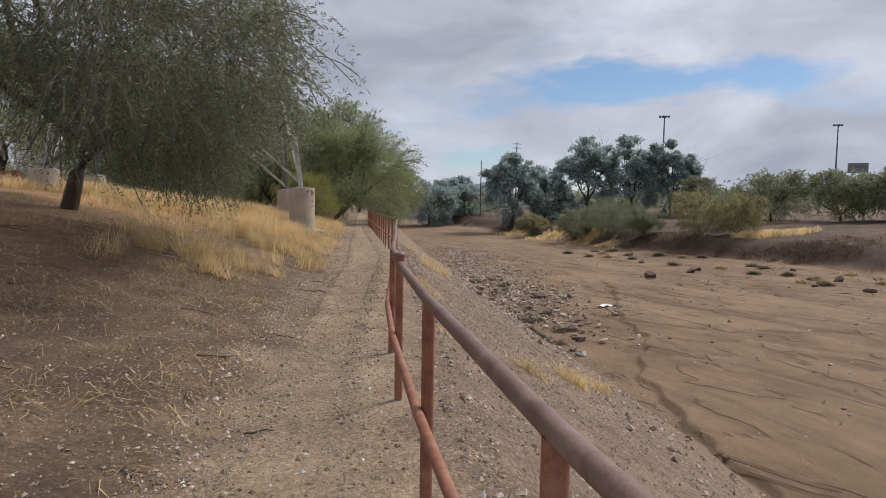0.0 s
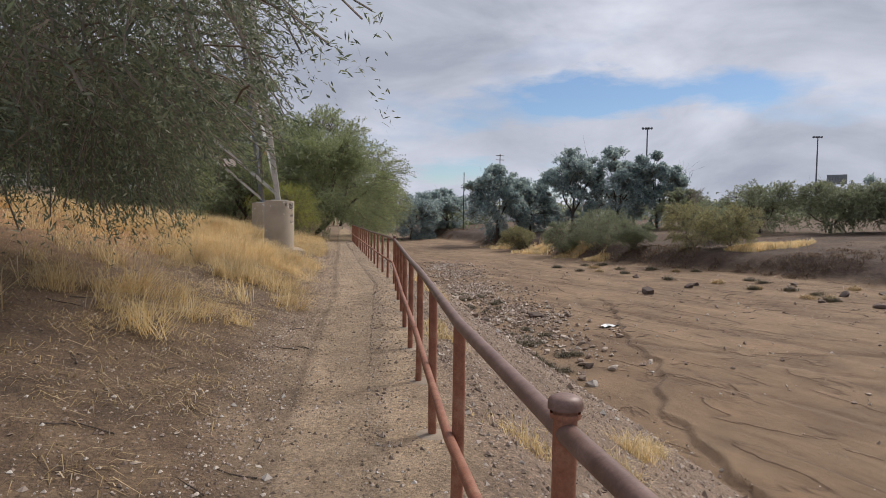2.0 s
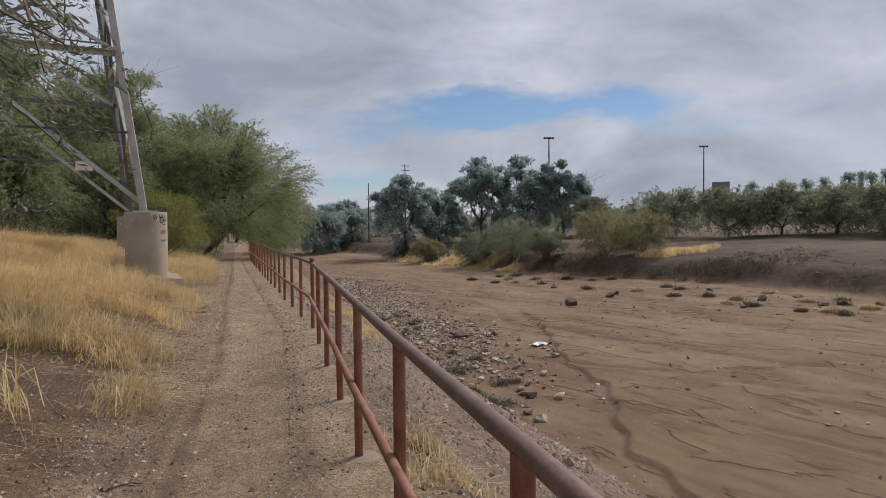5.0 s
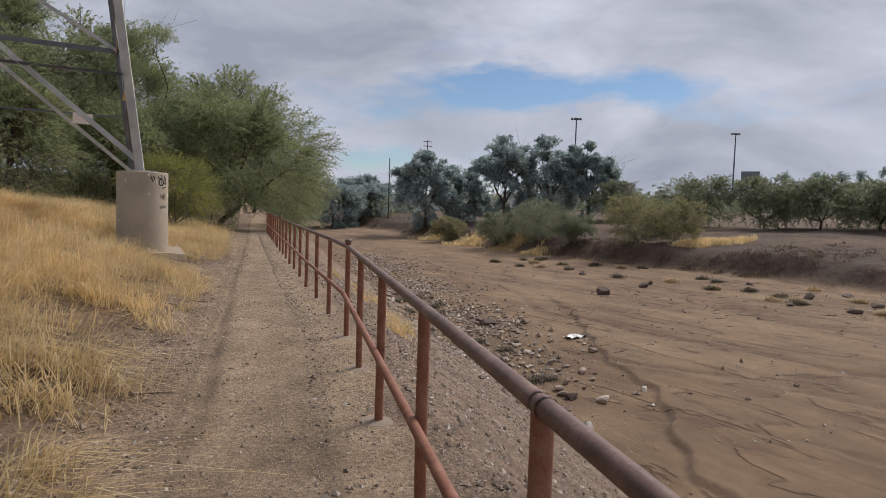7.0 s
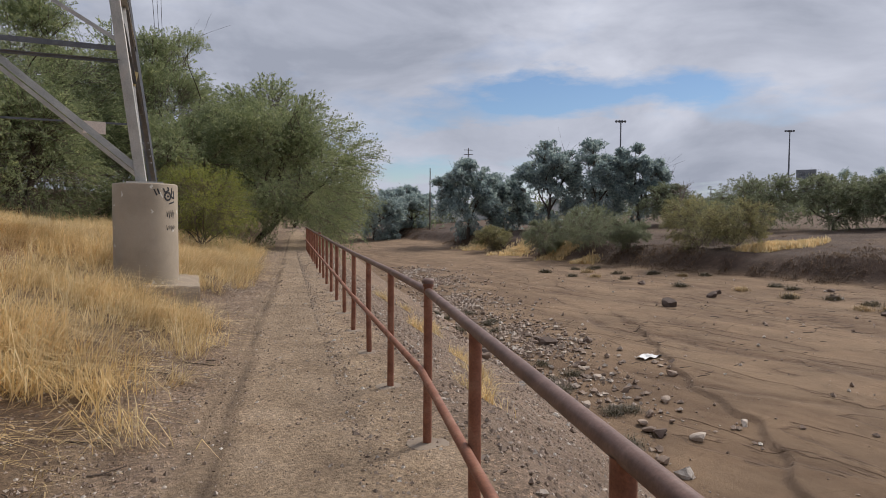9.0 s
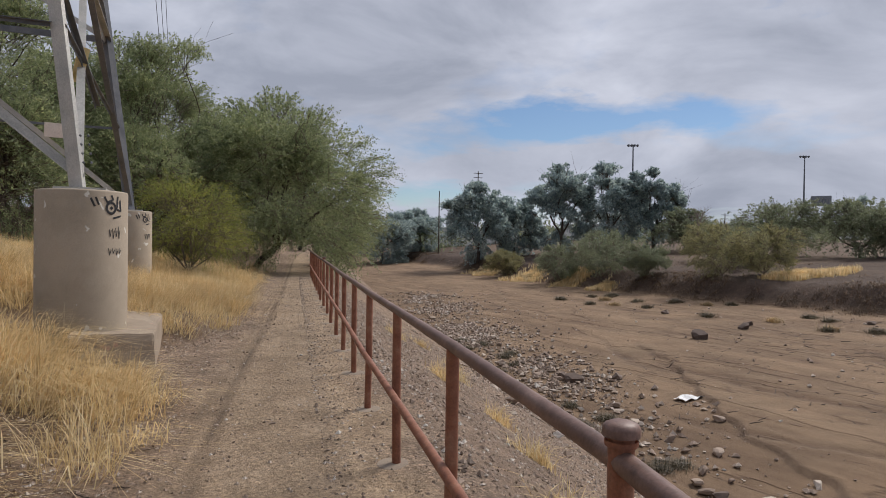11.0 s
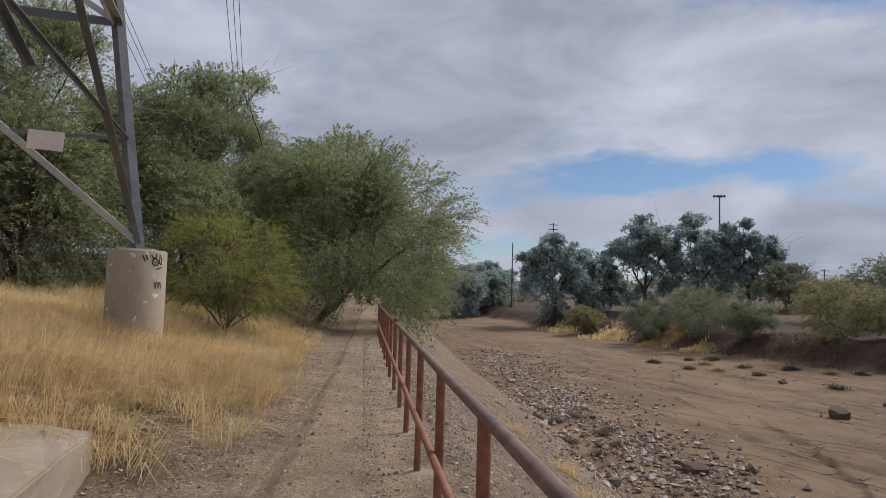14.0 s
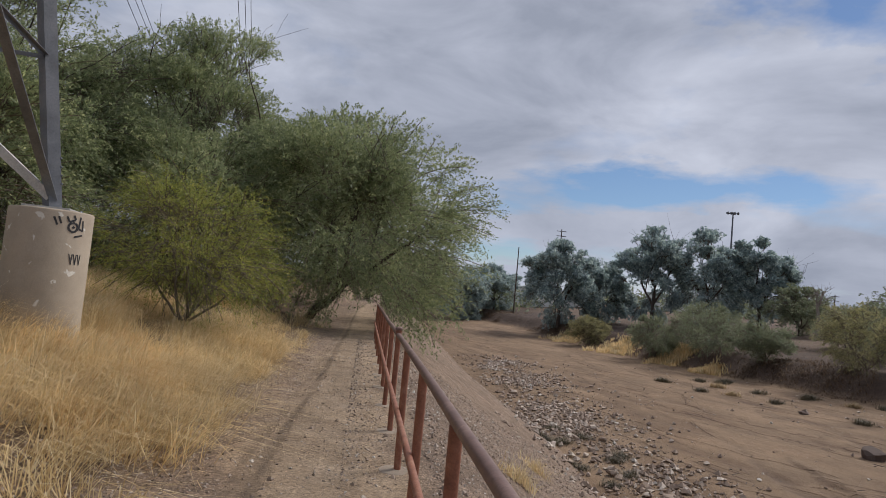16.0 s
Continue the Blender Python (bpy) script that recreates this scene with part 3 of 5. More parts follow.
def pylon():
    tower = empty("transmission_pylon", (float(P1[0] - 4), float(P1[1] + 4), 2), "grey galvanised lattice steel pylon on four concrete piers", "pylon")
    tower.matrix_world = Matrix.Identity(4)
    levels = [2.0, 5.68, 9.6, 14.0, 17.5, 20.5, 23.5]
    c = sum(PIERS) / 4
    for i in range(4):
        bm = bmesh.new()
        out_ = Vector((PIERS[i][0] - c[0], PIERS[i][1] - c[1], 0))
        bar(bm, leg_at(i, PIER_TOP[i] - 0.05), leg_at(i, 24.5), 0.2 if i == 0 else 0.15, 0.02, out_)
        # same steel on all legs; the shaded side is coloured darker
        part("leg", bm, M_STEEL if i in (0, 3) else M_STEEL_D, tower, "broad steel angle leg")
        bm = bmesh.new()
        x, y, z = leg_at(i, PIER_TOP[i])
        bmesh.ops.create_cube(bm, size=1, matrix=Matrix.Translation((x, y, z + 0.015)) @ Matrix.Rotation(math.atan2(E1[1], E1[0]), 4, "Z") @ Matrix.Diagonal((0.5, 0.5, 0.03, 1)))
        part("base_plate", bm, M_STEEL, tower)
        for q in range(8):
            bm = bmesh.new()
            p = Vector(leg_at(i, PIER_TOP[i] + 0.32 + 0.1 * (q // 2)))
            bmesh.ops.create_icosphere(bm, subdivisions=1, radius=0.016, matrix=Matrix.Translation(p + Vector((0.05 + 0.08 * (q % 2), -0.02, 0))))
            part("bolt", bm, M_STEEL_D, tower)
    for a, b in zip(levels, levels[1:]):
        for i in range(4):
            j = (i + 1) % 4
            mid_ = (PIERS[i] + PIERS[j]) / 2 - c
            face = Vector((mid_[0], mid_[1], 0))
            za, zb = (PIER_TOP[i] + 0.15, PIER_TOP[j] + 0.15) if a == 2.0 else (a, a)
            peak = Vector(leg_at(i, b)).lerp(Vector(leg_at(j, b)), 0.5)
            ends = (peak, peak) if a == 2.0 else (leg_at(j, b), leg_at(i, b))
            # dark: brace seen on its shaded side, shade put into the colour
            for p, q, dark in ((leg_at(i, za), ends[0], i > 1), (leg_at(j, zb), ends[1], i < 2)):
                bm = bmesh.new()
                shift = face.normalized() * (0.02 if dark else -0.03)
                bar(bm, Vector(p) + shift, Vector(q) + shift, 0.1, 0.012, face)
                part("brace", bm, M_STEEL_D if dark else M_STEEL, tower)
            bm = bmesh.new()
            bar(bm, leg_at(i, b), leg_at(j, b), 0.13, 0.014, face)
            # far beams take the shaded steel colour
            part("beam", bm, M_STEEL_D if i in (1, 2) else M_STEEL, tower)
            if a < 10:
                h = a + (b - a) * 0.5
                bm = bmesh.new()
                bar(bm, leg_at(i, h), leg_at(j, h), 0.05, 0.008, face)
                part("strut", bm, M_STEEL_D, tower)
    for z in (18.0, 21.5, 24.0):
        m = leg_at(0, z), leg_at(2, z)
        centre = Vector(m[0]).lerp(Vector(m[1]), 0.5)
        for s in (-1, 1):
            bm = bmesh.new()
            tip = centre + Vector((s * 3.8, s * 0.8, 0))
            bar(bm, centre, tip, 0.14, 0.015, (0, 0, 1))
            bar(bm, centre + Vector((0, 0, 1.2)), tip, 0.1, 0.012, (0, 0, 1))
            part("cross_arm", bm, M_STEEL, tower)
    # a short inner brace with a faded yellow warning plate
    bm = bmesh.new()
    bar(bm, leg_at(0, 4.4), (-3.87, 8.98, 3.4), 0.07, 0.01, (1, 0.2, 0))
    part("brace", bm, M_STEEL_D, tower)
    bm = bmesh.new()
    bmesh.ops.create_cube(bm, size=1, matrix=pose(-3.79, 8.05, 3.78, 6, 10, 30) @ Matrix.Diagonal((0.14, 0.008, 0.48, 1)))
    part("warning_plate", bm, M_YELLOW, tower, "faded yellow warning plate")
    # the plate fixed to the brace
    bm = bmesh.new()
    bmesh.ops.create_cube(bm, size=1, matrix=pose(-6.02, 13.36, 3.69, 0, 2, 12) @ Matrix.Diagonal((0.5, 0.008, 0.3, 1)))
    part("sign_plate", bm, M_SIGN, tower, "blank sun-bleached sign plate")


pylon()


def pier(i):
    x, y = PIERS[i]
    r, top = PIER_R[i], PIER_TOP[i]
    g = ground_z(x, y) - 0.8
    t = empty("concrete_pier", (x, y, 0), "round tan concrete pier with chipped paint and black graffiti" if i < 2 else "round tan concrete pier under a pylon leg", "pier", "pylon piers")
    bm = bmesh.new()
    prev = None
    for rr, z in ((r, g), (r, top - 0.02), (r - 0.006, top - 0.006), (r - 0.025, top)):
        now = [bm.verts.new((rr * math.cos(a), rr * math.sin(a), z)) for a in np.linspace(0, 2 * math.pi, 56, endpoint=False)]
        if prev:
            for q in range(56):
                bm.faces.new((prev[q], prev[(q + 1) % 56], now[(q + 1) % 56], now[q])).smooth = True
        prev = now
    bm.faces.new(prev)
    part("column", bm, M_PIER, t)
    if i > 1:
        return

    def stroke(pts, w):
        """A painted stroke on the round face: pairs of angle (degrees) and height."""
        bm = bmesh.new()
        for (a0, z0), (a1, z1) in zip(pts, pts[1:]):
            n = 5
            quad = []
            for s in np.linspace(0, 1, n):
                a, z = a0 + (a1 - a0) * s, z0 + (z1 - z0) * s
                da, dz = (a1 - a0) * math.pi / 180 * r, z1 - z0
                ln = math.hypot(da, dz) + 1e-6
                na, nz = -dz / ln * w / 2, da / ln * w / 2
                row = []
                for sg in (-1, 1):
                    aa = math.radians(a) + sg * na / r
                    row.append(bm.verts.new(((r + 0.003) * math.cos(aa), (r + 0.003) * math.sin(aa), z + sg * nz)))
                quad.append(row)
            for p, q in zip(quad, quad[1:]):
                bm.faces.new((p[0], p[1], q[1], q[0]))
        part("graffiti", bm, M_PAINT_BLACK, t, "black spray-paint scrawl")
    t0 = top
    base = -62 if i == 0 else -60
    ring = lambda ca, cz, ra, rz: [(ca + ra * math.cos(v), cz + rz * math.sin(v)) for v in np.linspace(0, 2 * math.pi, 11)]
    k = 1.0 if i == 0 else 0.9
    stroke([(base + 0, t0 - 0.09), (base + 5, t0 - 0.18)], 0.022)
    stroke([(base + 6, t0 - 0.08), (base + 10, t0 - 0.16)], 0.022)
    stroke(ring(base + 27, t0 - 0.19, 7, 0.06 * k), 0.026)
    stroke([(base + 17, t0 - 0.07), (base + 21, t0 - 0.13), (base + 30, t0 - 0.1), (base + 27, t0 - 0.05)], 0.022)
    stroke([(base + 26, t0 - 0.18), (base + 29, t0 - 0.2)], 0.03)
    stroke([(base + 38, t0 - 0.06), (base + 36, t0 - 0.2), (base + 44, t0 - 0.22), (base + 42, t0 - 0.1)], 0.022)
    stroke([(base + 30, t0 - 0.3), (base + 44, t0 - 0.27)], 0.02)
    if i == 0:
        for q in range(4):
            stroke([(base + 24 + q * 5, t0 - 0.42 + 0.01 * q), (base + 25.5 + q * 5, t0 - 0.5 - 0.02 * (q % 2)), (base + 27 + q * 5, t0 - 0.43)], 0.008)
        for q in range(4):
            stroke([(base + 23 + q * 6, t0 - 0.62), (base + 25 + q * 5.5, t0 - 0.7 + 0.02 * (q % 2)), (base + 27 + q * 6, t0 - 0.64)], 0.008)
    else:
        for q in range(3):
            stroke([(base + 26 + q * 7, t0 - 0.5), (base + 30 + q * 7, t0 - 0.62), (base + 31 + q * 7, t0 - 0.5)], 0.012)


for n_ in range(4):
    pier(n_)


def slab():
    """The tilted concrete block at the foot of the pier."""
    bm = bmesh.new()
    foot = [(-2.38, 6.18), (-2.72, 8.0), (-3.6, 8.1), (-3.1, 5.72)]
    tops = (0.43, 0.45, 0.52, 0.5)
    low = [bm.verts.new((x, y, -0.1)) for x, y in foot]
    up = [bm.verts.new((x - 0.03 * (n == 0), y + 0.05 * (n == 0), z)) for n, ((x, y), z) in enumerate(zip(foot, tops))]
    for q in range(4):
        bm.faces.new((low[q], low[(q + 1) % 4], up[(q + 1) % 4], up[q]))
    bm.faces.new(up)
    bm.faces.new(low[::-1])
    bmesh.ops.subdivide_edges(bm, edges=list(bm.edges), cuts=5, use_grid_fill=True)
    rng = random.Random(3)
    for v in bm.verts:
        v.co += Vector((rng.uniform(-1, 1), rng.uniform(-1, 1), rng.uniform(-1, 1))) * 0.008
    bmesh.ops.bevel(bm, geom=[e for e in bm.edges if len(e.link_faces) == 2 and e.calc_face_angle(0) > 0.9], offset=0.015, segments=2, affect="EDGES")
    tagged(part("concrete_block", bm, M_SLAB), "broken wedge of bare concrete beside the pier", "concrete block")


slab()


# ---- trees ----
def leaves(points, dirs, length, per, leaf, width, droop, rng, spread=0.5, along=0.6):
    """Sprays of small leaves: at every point, per leaves along a drooping twig."""
    n = len(points)
    s = rng.random((n, per, 1)) ** 0.8
    d = dirs[:, None] * s * length + np.array([0, 0, -1.0]) * (s ** 2) * droop * length
    p = points[:, None] + d + rng.normal(0, 1, (n, per, 3)) * leaf * spread
    a = dirs[:, None] * along + rng.normal(0, 1, (n, per, 3)) * 0.7 + np.array([0, 0, -0.25])
    a /= np.linalg.norm(a, axis=2, keepdims=True) + 1e-9
    b = np.cross(a, rng.normal(0, 1, (n, per, 3)))
    b /= np.linalg.norm(b, axis=2, keepdims=True) + 1e-9
    size = leaf * rng.uniform(0.6, 1.4, (n, per, 1))
    a, b = a * size, b * size * width
    v = np.stack([p - a * 0.5, p + b * 0.5, p + a * 0.5, p - b * 0.5], 2).reshape(-1, 3)
    f = np.arange(len(v)).reshape(-1, 4)
    return v, f


def grow_limb(rng, start, way, length, radius, levels, out_, ends, bend=0.35, lift=0.15):
    n = 6
    pts, d = [np.array(start)], np.array(way, float)
    d /= np.linalg.norm(d)
    for _ in range(n):
        d = d + rng.normal(0, bend, 3) * 0.5 + np.array([0, 0, lift * 0.3])
        d /= np.linalg.norm(d)
        pts.append(pts[-1] + d * length / n)
    radii = np.linspace(radius, radius * 0.5, n + 1)
    out_.append((pts, radii))
    if levels == 0:
        ends += [(p, d) for p in pts[2:]]
        return
    for _ in range(3 if levels > 1 else 4):
        k = rng.integers(2, n + 1)
        side = rng.normal(0, 1, 3)
        side[2] = abs(side[2]) * 0.3
        side /= np.linalg.norm(side)
        grow_limb(rng, pts[k], d * 0.7 + side * 0.8, length * rng.uniform(0.5, 0.75), radii[k] * 0.6, levels - 1, out_, ends, bend, lift)


def tree(name, label, at, height, spread, seed, leaf_m, bark_m=None, stems=3, trunk=0.16, fork=0.18, lean=(0, 0), sprays=2600, per=20,
         leaf=0.05, width=0.4, twig=0.6, droop=0.5, low=0.25, blobs=None, category="tree", group="", keep=None, levels=2, along=0.6, twigs=600):
    """A trunk with limbs, and a crown of many small leaves gathered in uneven clumps."""
    rng = np.random.default_rng(seed)
    x, y = at[:2]
    z = at[2] if len(at) > 2 else ground_z(x, y)
    t = empty(name, (x, y, z), label, category, group)
    limbs, ends = [], []
    top = np.array([lean[0], lean[1], height * fork])
    bole = [np.array([0, 0, -0.4]), top * 0.3 + rng.normal(0, 0.04, 3), top * 0.65 + rng.normal(0, 0.05, 3), top]
    limbs.append((bole, np.array([1.25, 1.05, 0.95, 0.85]) * trunk))
    for s in range(stems):
        a = 2 * math.pi * (s + rng.uniform(-0.25, 0.25)) / stems
        way = np.array([math.cos(a) * spread * 0.62 + lean[0] * 0.2, math.sin(a) * spread * 0.62 + lean[1] * 0.2, height * rng.uniform(0.35, 0.62)])
        grow_limb(rng, top, way, np.linalg.norm(way) * 0.85, trunk * 0.6, levels, limbs, ends)
    v, f = tubes(limbs, 7)
    np_part("trunk", v, f, 4, bark_m or M_BARK, t, smooth=True)
    # clumps round the ends of the limbs, held within the crown
    mid_ = np.array([lean[0], lean[1], height * (1 + low) / 2])
    half = np.array([spread, spread, height * (1 - low) / 2])
    seeds = np.array([p for p, _ in ends])
    extra = rng.normal(0, 1, (40, 3))
    extra /= np.linalg.norm(extra, axis=1, keepdims=True)
    extra = mid_ + extra * half * rng.uniform(0.55, 0.95, (40, 1))
    seeds = np.concatenate([seeds[rng.permutation(len(seeds))[:60]], extra])
    rel = (seeds - mid_) / half
    far = np.maximum(np.linalg.norm(rel, axis=1, keepdims=True), 1e-6)
    seeds = mid_ + rel / far * np.minimum(far, 0.93) * half
    if blobs is not None:
        seeds = np.concatenate([seeds, np.asarray(blobs, float)])
    weight = rng.random(len(seeds)) ** 1.2 + 0.12
    pick = rng.choice(len(seeds), sprays, p=weight / weight.sum())
    size = spread * rng.uniform(0.1, 0.24, (len(seeds), 1))
    off = rng.normal(0, 1, (sprays, 3))
    off /= np.linalg.norm(off, axis=1, keepdims=True)
    p = seeds[pick] + off * size[pick] * rng.random((sprays, 1)) ** 0.45 * np.array([1, 1, 0.72])
    d = (p - mid_ * np.array([1, 1, 0.8])) / spread + off * 0.4 + rng.normal(0, 0.25, (sprays, 3))
    d /= np.linalg.norm(d, axis=1, keepdims=True)
    ok = p[:, 2] > height * low * 0.4
    if keep is not None:
        ok &= keep(p + d * twig * 0.8 + np.array([x, y, z]))
    v, f = leaves(p[ok], d[ok], twig, per, leaf, width, droop, rng, 0.32, along)
    np_part("crown", v, f, 4, leaf_m, t)
    # fine twigs out of the crown
    some = rng.permutation(int(ok.sum()))[: min(twigs, sprays * 2 // 3)]
    s = np.linspace(0, 1, 4)[None, :, None]
    tw = p[ok][some][:, None] + (s - 0.5) * d[ok][some][:, None] * twig * 1.4 - np.array([0, 0, 1.0]) * s ** 2 * droop * twig * 0.6
    v, f = tubes([(q, (leaf * 0.12,) * 4) for q in tw], 3)
    tagged(np_part("twig_mass", v, f, 4, M_TWIG, t, "thin bare twigs"), kind="stuff")
    return t


def roadside_trees():
    rng = np.random.default_rng(77)
    # the one that overhangs the path; it is cut back clear of the way
    def clear(q):
        qx, qy, qz = q.T
        ragged = 0.22 * np.sin(qx * 3.1 + qz * 5.3) * np.sin(qy * 4.7 + qz * 2.9)
        low_edge = np.interp(qy, (-11, -9.5, -7, -5, -3, 0), (-4.2, -3.0, -2.2, -2.5, -3.1, -4.0))
        high_edge = np.interp(qy, (-9.4, -9.0, -7, -6, -4, -2, 0), (-1.7, -1.4, -1.5, -1.65, -1.95, -2.4, -3.0))
        bough = (qy > -10.5) & (qy < -9.7) & (qz > 2.5) & (qz < 3.9)
        edge = np.where(bough, np.where(np.sin(qx * 37 + qy * 53) > 0.5, -0.75, -1.15), np.where(qz > 2.3, high_edge, low_edge)) + ragged
        return (qx < edge) & (qz > np.interp(qx, (-7.5, -5.8, -4.6, -3.2, -2.5), (4.0, 3.3, 2.1, 1.6, 2.25)) + 1.2 * ragged)
    droops = [(x, y, z) for x, y, z in zip(rng.uniform(1.6, 4.4, 60), rng.uniform(-5.0, -0.8, 60), rng.uniform(0.0, 1.9, 60))]
    reach = [(x, y, z) for x, y, z in zip(rng.uniform(2.0, 6.3, 90), rng.uniform(-6.8, -1.6, 90), rng.uniform(1.0, 4.6, 90))]
    crown = [(x, y, z) for x, y, z in zip(rng.uniform(-2.8, 2.4, 60), rng.uniform(-5.2, 0.0, 60), rng.uniform(0.9, 4.2, 60))]
    tree("mesquite_tree", "spreading mesquite with drooping feathery grey-green foliage and dark leaning trunk", (-6.8, -3.6), 7.4, 5.4, 3, M_LEAF_NEAR,
         stems=5, trunk=0.15, fork=0.14, lean=(0.5, -0.15), sprays=15500, per=26, leaf=0.062, width=0.2, twig=0.66, droop=0.75, low=0.2, blobs=droops + reach + crown, keep=clear, along=1.1, twigs=3800)
    crew = [
        ("palo verde tree with dense feathery crown hanging over the railing", (-3.7, 29.2), 6.5, 4.7, 21, 5600),
        ("tall palo verde tree with thin upper twigs", (-9.2, 31.5), 9.4, 4.0, 22, 4200),
        ("broad mesquite tree behind the pylon with dark trunk", (-13.3, 25.4), 8.1, 5.7, 23, 6200),
        ("leafy mesquite tree crowding the row behind the pylon", (-19.5, 28.0), 8.9, 5.4, 33, 3200),
        ("low palo verde tree filling the row below the taller crowns", (-8.0, 26.5), 4.6, 3.4, 34, 2600),
        ("low mesquite tree filling the row below the taller crowns", (-11.5, 21.8), 4.2, 2.8, 35, 2000),
        ("palo verde tree further along the path", (-4.0, 39.0), 8.2, 4.8, 24, 2600),
        ("mesquite tree in a dense row", (-12.5, 38.0), 9.5, 5.5, 25, 2600),
        ("mesquite tree at the back of the bank", (-21.0, 31.0), 9.5, 5.5, 26, 2600),
        ("mesquite tree at the back of the bank", (-19.5, 17.0), 8.0, 5.0, 27, 2600),
        ("mesquite tree at the back of the bank", (-25.0, 8.0), 7.5, 5.0, 28, 2000),
        ("mesquite tree at the back of the bank", (-31.0, 20.0), 9.0, 5.5, 29, 1800),
        ("far palo verde tree beside the wash", (-2.5, 55.0), 8.5, 5.0, 30, 1800),
        ("far palo verde tree beside the wash", (0.5, 75.0), 8.0, 5.5, 31, 1500),
        ("far palo verde tree beside the wash", (2.0, 98.0), 8.5, 6.0, 32, 1300),
    ]
    def tunnel(q):
        """The low gap where the path runs under the crown."""
        ragged = 0.15 * np.sin(q[:, 0] * 5 + q[:, 1] * 3)
        return (np.abs(q[:, 0] + 1.75) > 0.8 + ragged) | (q[:, 2] > 1.45 + ragged)
    for label, at, h, s, seed, n in crew:
        near = at[1] < 33
        tree("palo_verde_tree" if "palo" in label else "mesquite_tree", label, at, h, s, seed, M_LEAF, stems=4, trunk=0.15, fork=0.17 if seed == 21 else 0.13, lean=(1.3, -0.4) if seed == 21 else (0.5, -0.2), keep=tunnel if seed == 21 else None, sprays=int(n * (1.25 if near else 0.9)), per=24 if near else 13,
             leaf=0.105 if near else 0.18, width=0.3 if near else 0.4, along=0.9, twig=1.15, droop=0.4, low=-0.02, group="trees along the path")
    tree("palo_verde_shrub", "yellow-green feathery palo verde shrub on the bank", (-4.18, 17.5), 2.6, 1.7, 41, M_LEAF_BUSH, M_TWIG, stems=7, trunk=0.045, fork=0.05,
         sprays=2600, per=20, leaf=0.05, width=0.22, twig=0.55, droop=0.3, low=0.2, category="shrub")


roadside_trees()


def far_trees():
    euc = [((27, 109), 13.6, 6.8, 51), ((34.5, 112), 11.0, 5.4, 52), ((41, 105), 17.0, 5.6, 53), ((48.8, 102), 16.2, 5.8, 54), ((55.2, 99), 14.0, 4.4, 55),
           ((13, 142), 11.5, 8.0, 56), ((3, 150), 11.0, 8.0, 57), ((23, 150), 10.0, 7.0, 58), ((-8, 140), 12.0, 8.0, 59)]
    for at, h, s, seed in euc:
        tree("eucalyptus_tree", "tall dark blue-green eucalyptus on the far bank", at, h, s, seed, M_LEAF_EUC, M_BARK, stems=4, trunk=0.3, fork=0.2, sprays=2700, per=13,
             leaf=0.42, width=0.45, twig=1.1, droop=0.45, low=-0.06, group="eucalyptus trees")
    mes = [((58, 72), 7.4, 5.2, 61), ((64.5, 66), 6.6, 5.2, 62), ((69, 61), 6.2, 5.2, 63), ((73, 56), 6.2, 5.4, 64), ((77, 49), 6.2, 5.6, 65), ((80, 62), 6.4, 5.4, 66), ((86, 54), 6.4, 6.0, 67),
           ((57, 92), 6.6, 4.2, 68), ((83, 43), 6.4, 6, 69), ((96, 62), 6.6, 6, 70), ((84, 34), 6.2, 5.5, 71)]
    for at, h, s, seed in mes:
        tree("mesquite_tree", "round olive-green mesquite across the wash", at, h, s * 1.22, seed, M_LEAF_FAR, M_BARK, stems=4, trunk=0.17, fork=0.15, sprays=2100, per=13,
             leaf=0.24, width=0.38, twig=1.0, droop=0.4, low=0.04, group="mesquites across the wash")
    bush = [((32.2, 69.5), 5.4, 4.4, 81), ((29.5, 76), 4.6, 3.4, 82), ((38.5, 55.5), 5.6, 4.4, 83), ((42.0, 54), 5.0, 3.6, 84), ((26.5, 90), 3.6, 3.0, 85), ((45.5, 63), 4.5, 3.4, 86), ((35.5, 76), 4.6, 3.8, 87), ((49, 72), 5, 3.8, 88), ((35, 64), 3.6, 2.6, 89)]
    for at, h, s, seed in bush:
        tree("desert_shrub", "rounded dry olive shrub on the far bank", at, h, s, seed, M_LEAF_OLIVE if seed in (83, 84, 85) else M_LEAF_FAR, M_TWIG, stems=6, trunk=0.07, fork=0.05, sprays=1500, per=14,
             leaf=0.15, width=0.35, twig=0.6, droop=0.3, low=0.05, category="shrub", group="far bank shrubs")


far_trees()


# ---- dry grass, gravel and stones ----
def blades(bases, height, rng, lean=0.5, wide=0.006, way=None):
    """Bent blades of grass: a quad and a narrower one for each."""
    n = len(bases)
    a = rng.uniform(0, 2 * np.pi, n) if way is None else way + rng.normal(0, 0.75, n)
    d = np.stack([np.cos(a), np.sin(a), np.zeros(n)], 1)
    side = np.stack([-np.sin(a), np.cos(a), np.zeros(n)], 1)
    tilt = rng.random(n) ** 0.8 * lean
    h = height * rng.uniform(0.5, 1.15, n)
    up = np.array([0, 0, 1.0])
    mid_ = bases + d * (h * tilt * 0.35)[:, None] + up * (h * 0.55)[:, None]
    tip = bases + d * (h * tilt * 1.1)[:, None] + up * (h * (1.0 - 0.35 * tilt))[:, None]
    w = side * (wide * rng.uniform(0.7, 1.4, n))[:, None]
    v = np.stack([bases - w, bases + w, mid_ + w * 0.8, mid_ - w * 0.8, tip + w * 0.15, tip - w * 0.15], 1).reshape(-1, 3)
    i = np.arange(n)[:, None] * 6
    f = np.stack([i + [0, 1, 2, 3], i + [3, 2, 4, 5]], 1).reshape(-1, 4)
    return v, f


